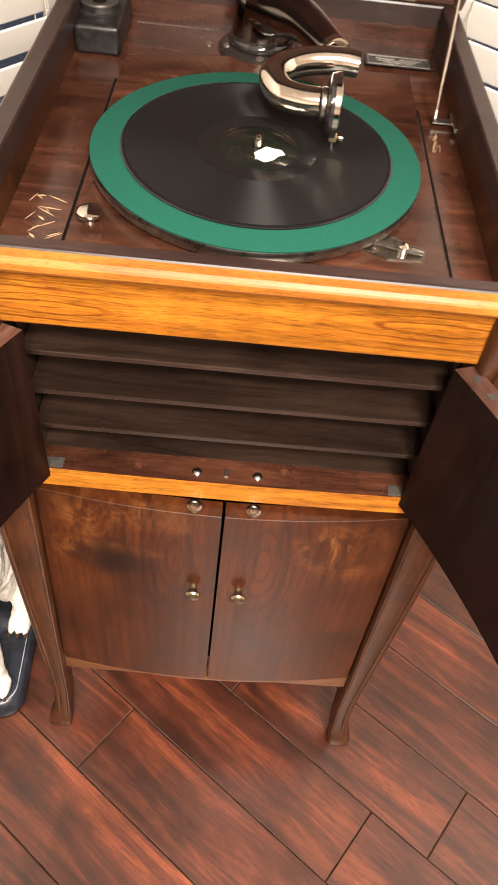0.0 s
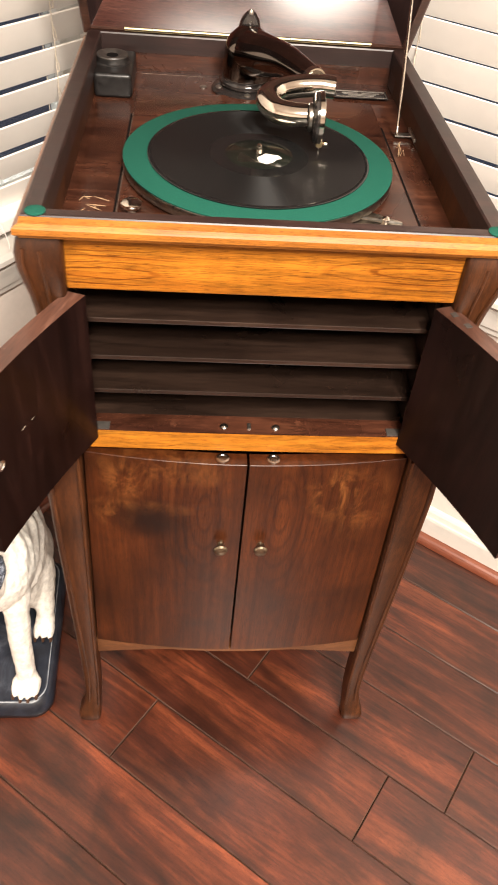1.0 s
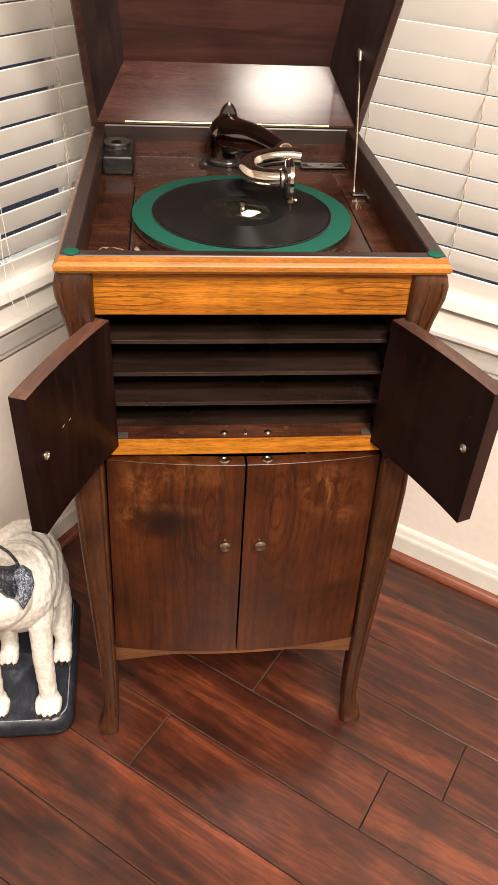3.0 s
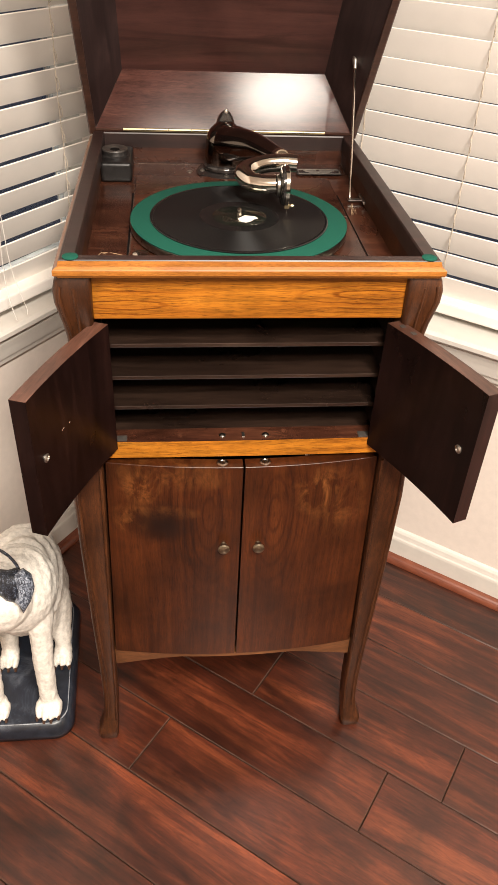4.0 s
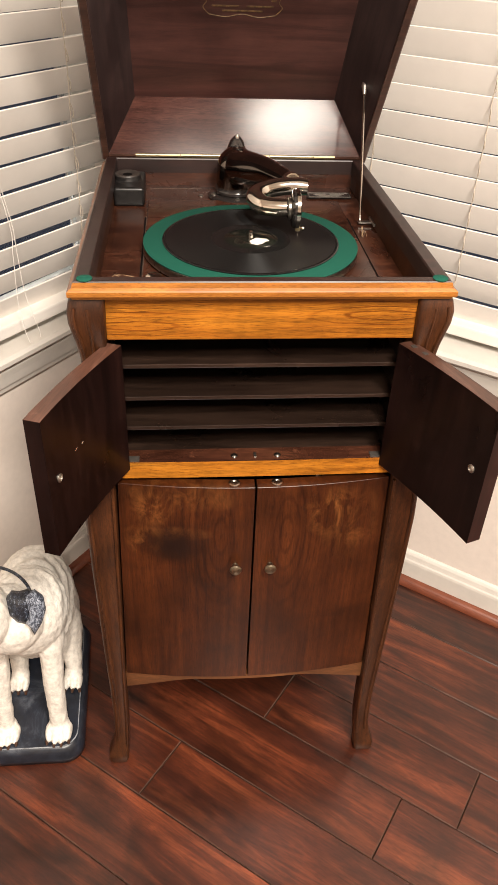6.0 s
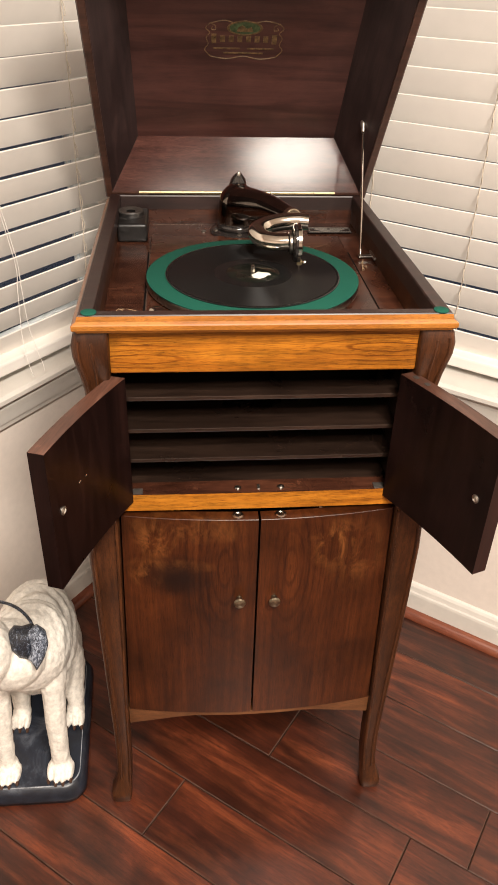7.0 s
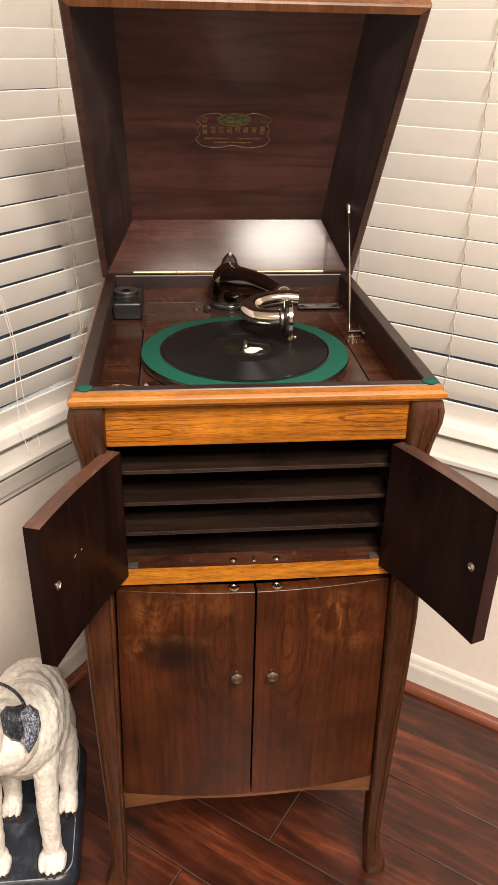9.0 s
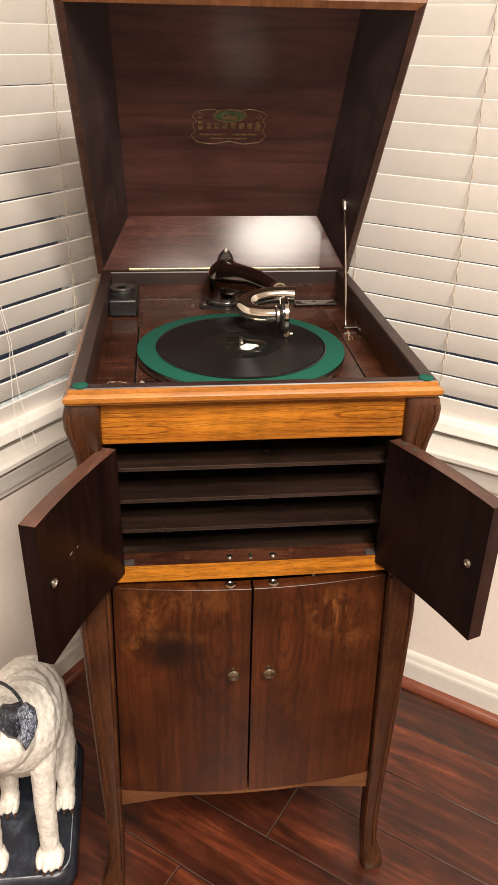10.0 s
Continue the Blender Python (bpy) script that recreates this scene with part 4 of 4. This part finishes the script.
part("gilt_scroll", scroll([(-0.050, -0.032), (-0.025, -0.036), (0.0, -0.031), (0.025, -0.036), (0.050, -0.032)]), GOLD, LID)
for s in (-1, 1):
    part("gilt_scroll", scroll([(s * 0.052, 0.026), (s * 0.058, 0.018), (s * 0.052, 0.010), (s * 0.057, 0.002), (s * 0.054, -0.010), (s * 0.059, -0.020), (s * 0.050, -0.032)]), GOLD, LID)
    part("gilt_scroll", scroll([(s * 0.052, 0.026), (s * 0.044, 0.022), (s * 0.044, 0.015), (s * 0.050, 0.016), (s * 0.048, 0.020)], 0.0006), GOLD, LID)
ell = [(0.023 * math.cos(a), DC + 0.019 + 0.0105 * math.sin(a)) for a in [i * math.pi / 14 for i in range(28)]]
part("picture_oval", prism(ell, "z", 0.0811, 0.0815), GREEN, LID, "small faded green and gold oval")
part("picture_rim", loft([[(x * k, DC + 0.019 + (y - DC - 0.019) * k, z) for x, y in ell] for k, z in ((1.0, 0.0814), (1.0, 0.0808), (1.16, 0.0808), (1.16, 0.0814))], True, False), GOLD, LID)
part("picture_shape", prism([(-0.012, DC + 0.013), (0.013, DC + 0.013), (0.010, DC + 0.021), (0.003, DC + 0.018), (-0.004, DC + 0.024), (-0.010, DC + 0.020)], "z", 0.0807, 0.0811), GOLD, LID)
for k in range(8):
    x, tall = -0.0455 + k * 0.0130, 0.0080 if k in (0, 7) else 0.0052
    part("gilt_bar", box(x - 0.0036, x + 0.0036, DC - tall, DC + tall, 0.0810, 0.0816), GOLD, LID)
for x0, x1, y in ((-0.046, -0.006, -0.017), (0.006, 0.046, -0.017), (-0.030, 0.030, -0.025)):
    part("gilt_bar", box(x0, x1, DC + y - 0.0011, DC + y + 0.0011, 0.0810, 0.0816), GOLD, LID)

# long hinge and lid stay
hin = part("hinge", box(-0.172, 0.172, 0.5195, 0.5330, 0.9488, 0.9505, 0.0004), BRASS, CAB, "long aged brass hinge")
kn0 = None
for k in range(9):
    if kn0 is None:
        kn0 = part("knuckle", tube([(0, 0, 0), (0.0372, 0, 0)], 0.0024, 8, steps=1), BRASS, hin, m=pose(-0.172, 0.5205, 0.9520))
    else:
        o = new("knuckle", kn0.data)
        o.parent, o.matrix_basis = hin, pose(-0.172 + k * 0.0384, 0.5205, 0.9520)
stay = thing("lid_stay", "thin bright metal rod holding the lid open", "lid stay", pose(0.190, 0.33, 0.9))
S0, S1 = Vector((0.1845, 0.332, 0.9145)), Vector((0.2005, 0.476, 1.081))
B = Vector((0.190, 0.33, 0.9))
part("rod", tube([S0 - B, (S0 + S1) / 2 - B, S1 - B], 0.0019, 10), CHROME, stay, smooth=True)
down = (S0 - S1).normalized()
part("end_lug", tube([S1 - B - down * 0.003, S1 - B + down * 0.006, S1 - B + down * 0.020], [0.0030, 0.0050, 0.0028], 12), STEEL, stay, "dull steel end lug", smooth=True)
part("bracket", box(0.0125, 0.0155, -0.020, 0.018, 0.004, 0.0085, 0.0008), STEEL, stay)
part("bracket_foot", box(-0.008, 0.0130, -0.004, 0.006, 0.0035, 0.0055, 0.0006), STEEL, stay)
part("pin", tube([S0 - B, S0 - B + down * 0.008, (-0.0035, 0.0005, 0.005)], [0.0019, 0.0013, 0.0010], 8), STEEL, stay, smooth=True)

# ---- dog statue: one plain mesh ----
def statue():
    """A glazed plaster dog on a dark base, head lowered and turned."""
    bm = bmesh.new()
    def ball(c, r, rot=(0, 0, 0)):
        k = bmesh.ops.create_icosphere(bm, subdivisions=3, radius=1.0)
        mm = pose(*c, *rot) @ Matrix.Diagonal((*r, 1))
        bmesh.ops.transform(bm, matrix=mm, verts=k["verts"])
    ball((-0.385, 0.185, 0.222), (0.072, 0.118, 0.104), (-32, 0, 0))
    ball((-0.385, 0.240, 0.140), (0.070, 0.072, 0.095))
    ball((-0.376, 0.092, 0.300), (0.070, 0.072, 0.082))
    ball((-0.395, 0.050, 0.330), (0.062, 0.060, 0.060))
    ball((-0.436, 0.015, 0.372), (0.058, 0.062, 0.056))
    ball((-0.462, -0.045, 0.340), (0.034, 0.050, 0.032), (25, 0, 10))
    ball((-0.350, 0.200, 0.125), (0.030, 0.060, 0.085), (15, 0, 0))
    ball((-0.440, 0.205, 0.130), (0.030, 0.060, 0.085), (15, 0, 0))
    for x in (-0.341, -0.436):
        tube([(x + 0.002, 0.078, 0.290), (x + 0.001, 0.062, 0.220), (x, 0.046, 0.130), (x, 0.036, 0.055)], [0.029, 0.0210, 0.0172, 0.0160], 14, bm, 4)
        ball((x, 0.032, 0.051), (0.0205, 0.022, 0.0150), (14, 0, 0))
        for k, dx in enumerate((-0.0186, -0.0063, 0.0063, 0.0186)):
            ball((x + dx, 0.014 if k in (1, 2) else 0.020, 0.0455), (0.0058, 0.0190, 0.0105), (5, 0, -dx * 350))
    for x in (-0.327, -0.430):
        tube([(x - 0.020, 0.210, 0.185), (x - 0.008, 0.195, 0.130), (x - 0.002, 0.172, 0.088), (x, 0.156, 0.055)], [0.034, 0.029, 0.0195, 0.0155], 12, bm, 4)
        ball((x, 0.150, 0.051), (0.0180, 0.021, 0.0150), (14, 0, 0))
        for k, dx in enumerate((-0.013, 0.0, 0.013)):
            ball((x + dx, 0.131, 0.0460), (0.0058, 0.0180, 0.0105), (5, 0, -dx * 350))
    me = bpy.data.meshes.new("plaster")
    bm.to_mesh(me)
    bm.free()
    tmp = new("plaster", me)
    rm = tmp.modifiers.new("remesh", "REMESH")
    rm.mode, rm.voxel_size = "VOXEL", 0.0026
    sm = tmp.modifiers.new("smooth", "SMOOTH")
    sm.factor, sm.iterations = 0.5, 1
    done = bpy.data.meshes.new_from_object(tmp.evaluated_get(bpy.context.evaluated_depsgraph_get()))
    bpy.data.objects.remove(tmp)
    bm = bmesh.new()
    bm.from_mesh(done)
    for v in bm.verts:
        p = v.co
        w = noise.noise(p * 22) * 0.0022 + noise.noise(Vector((p.x * 110, p.y * 110, p.z * 60))) * 0.0013
        if p.z > 0.19:
            w += 0.0030 * math.sin((p.z * 0.9 + p.x * 0.4 - p.y * 0.75) * 190 + 3 * noise.noise(p * 14)) * max(0, min(1, (p.y - 0.06) * 16))
        if p.z > 0.06:
            v.co = p + v.normal * w
    for f in bm.faces:
        f.smooth = True
        f.material_index = 0
    # base
    out = []
    x0, x1, y0, y1, r = -0.640, -0.304, -0.008, 0.300, 0.035
    for cx, cy, a0 in ((x1 - r, y0 + r, -90), (x1 - r, y1 - r, 0), (x0 + r, y1 - r, 90), (x0 + r, y0 + r, 180)):
        for k in range(7):
            a = radians(a0 + 15 * k)
            out.append((cx + r * math.cos(a), cy + r * math.sin(a)))
    cx, cy = (x0 + x1) / 2, (y0 + y1) / 2
    def at(k, z):
        return [((x - cx) * (1 - k / 0.17) + cx - 0.045 * (y - 0.05), (y - cy) * (1 - k / 0.154) + cy, z) for x, y in out]
    n0 = len(bm.faces)
    loft([at(-0.006, 0.0), at(-0.007, 0.012), at(-0.003, 0.026), at(0.001, 0.034), at(0.0040, 0.0358), at(0.0056, 0.0366), at(0.010, 0.0362)], bm=bm)
    bm.faces.ensure_lookup_table()
    for f in bm.faces[n0:]:
        zc = f.calc_center_median().z
        f.material_index = 4 if 0.0352 < zc < 0.0363 and len(f.verts) == 4 else 1
        f.smooth = True
    # ear: two folded flaps that hang at the side of the head
    n0 = len(bm.faces)
    for pts, d in (([(-0.028, 0.016), (-0.020, 0.024), (-0.008, 0.020), (0.006, 0.022), (0.010, 0.004), (0.004, -0.022), (-0.006, -0.030), (-0.018, -0.024), (-0.028, -0.008)], 0.0),
                   ([(0.002, 0.021), (0.016, 0.025), (0.027, 0.012), (0.028, -0.006), (0.020, -0.026), (0.006, -0.046), (0.001, -0.030), (-0.004, -0.022), (0.004, -0.006)], -0.008)):
        mm = pose(-0.353, 0.022 + d, 0.387, -15, 0, 12) @ Matrix.Scale(1.02, 4)
        c = Vector((sum(p[0] for p in pts) / len(pts), 0, sum(p[1] for p in pts) / len(pts)))
        rings = []
        for k, y in ((1.0, 0.016), (1.06, 0.006), (1.0, -0.003), (0.72, -0.008), (0.3, -0.010)):
            rings.append([mm @ (c + (Vector((x, 0, z)) - c) * k + Vector((0, y, 0))) for x, z in pts])
        loft(rings, bm=bm)
    bm.faces.ensure_lookup_table()
    flap = (len(bm.faces) - n0) // 2
    for k, f in enumerate(bm.faces[n0:]):
        f.material_index = 2 if k < flap else 5
        f.smooth = True
    # collar line
    n0 = len(bm.faces)
    ring = []
    mm = pose(-0.420, 0.050, 0.360, 60, 10, 0)
    for k in range(40):
        a = 2 * math.pi * k / 40
        ring.append(mm @ Vector((0.068 * math.cos(a), 0.066 * math.sin(a), 0)))
    tube(ring + ring[:1], 0.0026, 8, bm, 1)
    bm.faces.ensure_lookup_table()
    for f in bm.faces[n0:]:
        f.material_index = 2
    # dark claws
    n0 = len(bm.faces)
    for x in (-0.341, -0.436):
        for k, dx in enumerate((-0.0195, -0.0065, 0.0065, 0.0195)):
            tube([(x + dx, 0.000 if k in (1, 2) else 0.006, 0.0445), (x + dx, -0.006 if k in (1, 2) else 0.0, 0.0385)], [0.0042, 0.002], 6, bm, 2)
    for x in (-0.327, -0.430):
        for dx in (-0.014, 0.0, 0.014):
            tube([(x + dx, 0.117, 0.0445), (x + dx, 0.111, 0.0385)], [0.0042, 0.002], 6, bm, 2)
    bm.faces.ensure_lookup_table()
    for f in bm.faces[n0:]:
        f.material_index = 3
    plaster = plain("cream_glazed_plaster", (0.68, 0.64, 0.58), 0.5, 0, 0.2, 130, relief=0.8)
    slab, nodes, links, bsdf = mat("slate_black_paint")
    n = tex(nodes, links, coords(nodes, links, (1, 1, 1)), 13, 7, 0.72, 0.6)
    r = ramp(nodes, [(0.38, (0.006, 0.008, 0.013)), (0.56, (0.018, 0.022, 0.033)), (0.70, (0.075, 0.085, 0.105)), (0.85, (0.16, 0.17, 0.19))])
    links.new(n, r.inputs[0])
    links.new(r.outputs[0], bsdf.inputs["Base Color"])
    bsdf.inputs["Roughness"].default_value = 0.36
    bumped(nodes, links, bsdf, n, 0.15, 0.002)
    black, nodes, links, bsdf = mat("brushed_black_paint")
    n = tex(nodes, links, coords(nodes, links, (1, 1, 0.6), (20, 35, 0)), 230, 5, 0.75, 1.0)
    r = ramp(nodes, [(0.48, (0.006, 0.007, 0.011)), (0.58, (0.035, 0.045, 0.070)), (0.72, (0.42, 0.47, 0.56))])
    links.new(n, r.inputs[0])
    links.new(r.outputs[0], bsdf.inputs["Base Color"])
    bsdf.inputs["Roughness"].default_value = 0.35
    bumped(nodes, links, bsdf, n, 0.8, 0.002)
    frosted, nodes, links, bsdf = mat("dry_brushed_black_paint")
    n = tex(nodes, links, coords(nodes, links, (1, 1, 0.6), (20, 35, 0)), 210, 5, 0.75, 1.0)
    r = ramp(nodes, [(0.40, (0.008, 0.010, 0.016)), (0.50, (0.07, 0.085, 0.12)), (0.60, (0.40, 0.44, 0.52))])
    links.new(n, r.inputs[0])
    links.new(r.outputs[0], bsdf.inputs["Base Color"])
    bsdf.inputs["Roughness"].default_value = 0.45
    bumped(nodes, links, bsdf, n, 0.8, 0.002)
    worn = plain("worn_base_edge", (0.20, 0.21, 0.23), 0.45, 0, 0.7, 60)
    claw = plain("brown_claw_paint", (0.05, 0.022, 0.012), 0.4)
    return tagged(part("dog_statue", bm, [plaster, slab, black, claw, worn, frosted]), "cream plaster dog statue with a black ear on a dark base", "statue")


statue()

# ---- unseen housings over the ceiling lamp and the added fill lamp ----
for x, y, r in ((0.43, -1.30, 0.21), (0.0, -1.85, 0.25)):
    lamp = thing("lamp_housing", "unseen round white flush lamp housing", "ceiling lamp", pose(x, y, 2.505))
    part("housing", lathe([(r + 0.012, 0.0), (r + 0.016, 0.01), (r + 0.016, 0.045), (r, 0.045)], 40), TRIM, lamp, smooth=True)

# ---- floor: planks run along the first wall ----
FLOOR = tagged(part("floor", box(WD - 0.14, FAR_D + 0.14, FAR_N - 0.14, WN + 0.14, -0.08, -0.009), DARK, m=ROOM), "reddish brown hand-scraped hardwood plank floor", "floor", kind="structure")
PW = 0.1287
# sheen along the boards' bevels is put into this edge colour
PLANK_EDGE = plain("plank_edge_sheen", (0.050, 0.022, 0.014), 0.3, 0, 0.6, 30)
rnd = random.Random(11)
row0 = -0.182               # one long joint
fixed = {-2: [-0.58, 0.72], -3: [0.42], 0: [-0.103, 0.95], 1: [-0.61, 0.297], 2: [0.003, 0.401], 3: [-0.35, 0.62], -1: [-0.62, 0.55], 4: [0.10]}


def plank(a, b, n0, n1):
    """One board with eased edges and a faint hollow."""
    g, e, h = 0.0005, 0.0016, 0.0013
    z = rnd.uniform(-0.0004, 0.0)
    bm = bmesh.new()
    low = [bm.verts.new(p) for p in ((a + g, n0 + g, -0.009), (b - g, n0 + g, -0.009), (b - g, n1 - g, -0.009), (a + g, n1 - g, -0.009))]
    mid = [bm.verts.new(p) for p in ((a + g, n0 + g, z - h), (b - g, n0 + g, z - h), (b - g, n1 - g, z - h), (a + g, n1 - g, z - h))]
    top = [bm.verts.new(p) for p in ((a + g + e, n0 + g + e, z), (b - g - e, n0 + g + e, z), (b - g - e, n1 - g - e, z), (a + g + e, n1 - g - e, z))]
    for p, q_ in ((low, mid), (mid, top)):
        for i in range(4):
            bm.faces.new((p[i], p[(i + 1) % 4], q_[(i + 1) % 4], q_[i]))
    for f in list(bm.faces)[4:]:
        f.material_index = 1
    bm.faces.new(top)
    return part("plank", bm, [PLANK, PLANK_EDGE], FLOOR)


k = math.floor((FAR_N - row0) / PW)
while row0 + k * PW < WN:
    n0, n1 = row0 + k * PW, row0 + (k + 1) * PW
    cuts = list(fixed.get(k, [rnd.uniform(-0.5, 0.6)]))
    while cuts[0] > WD:
        cuts.insert(0, cuts[0] - rnd.choice((0.4, 0.62, 0.9, 1.2)))
    while cuts[-1] < FAR_D:
        cuts.append(cuts[-1] + rnd.choice((0.4, 0.62, 0.9, 1.2)))
    cuts = [max(WD, min(FAR_D, c)) for c in cuts]
    for a, b in zip(cuts, cuts[1:]):
        if b - a > 0.01:
            plank(a, b, max(n0, FAR_N), min(n1, WN))
    k += 1
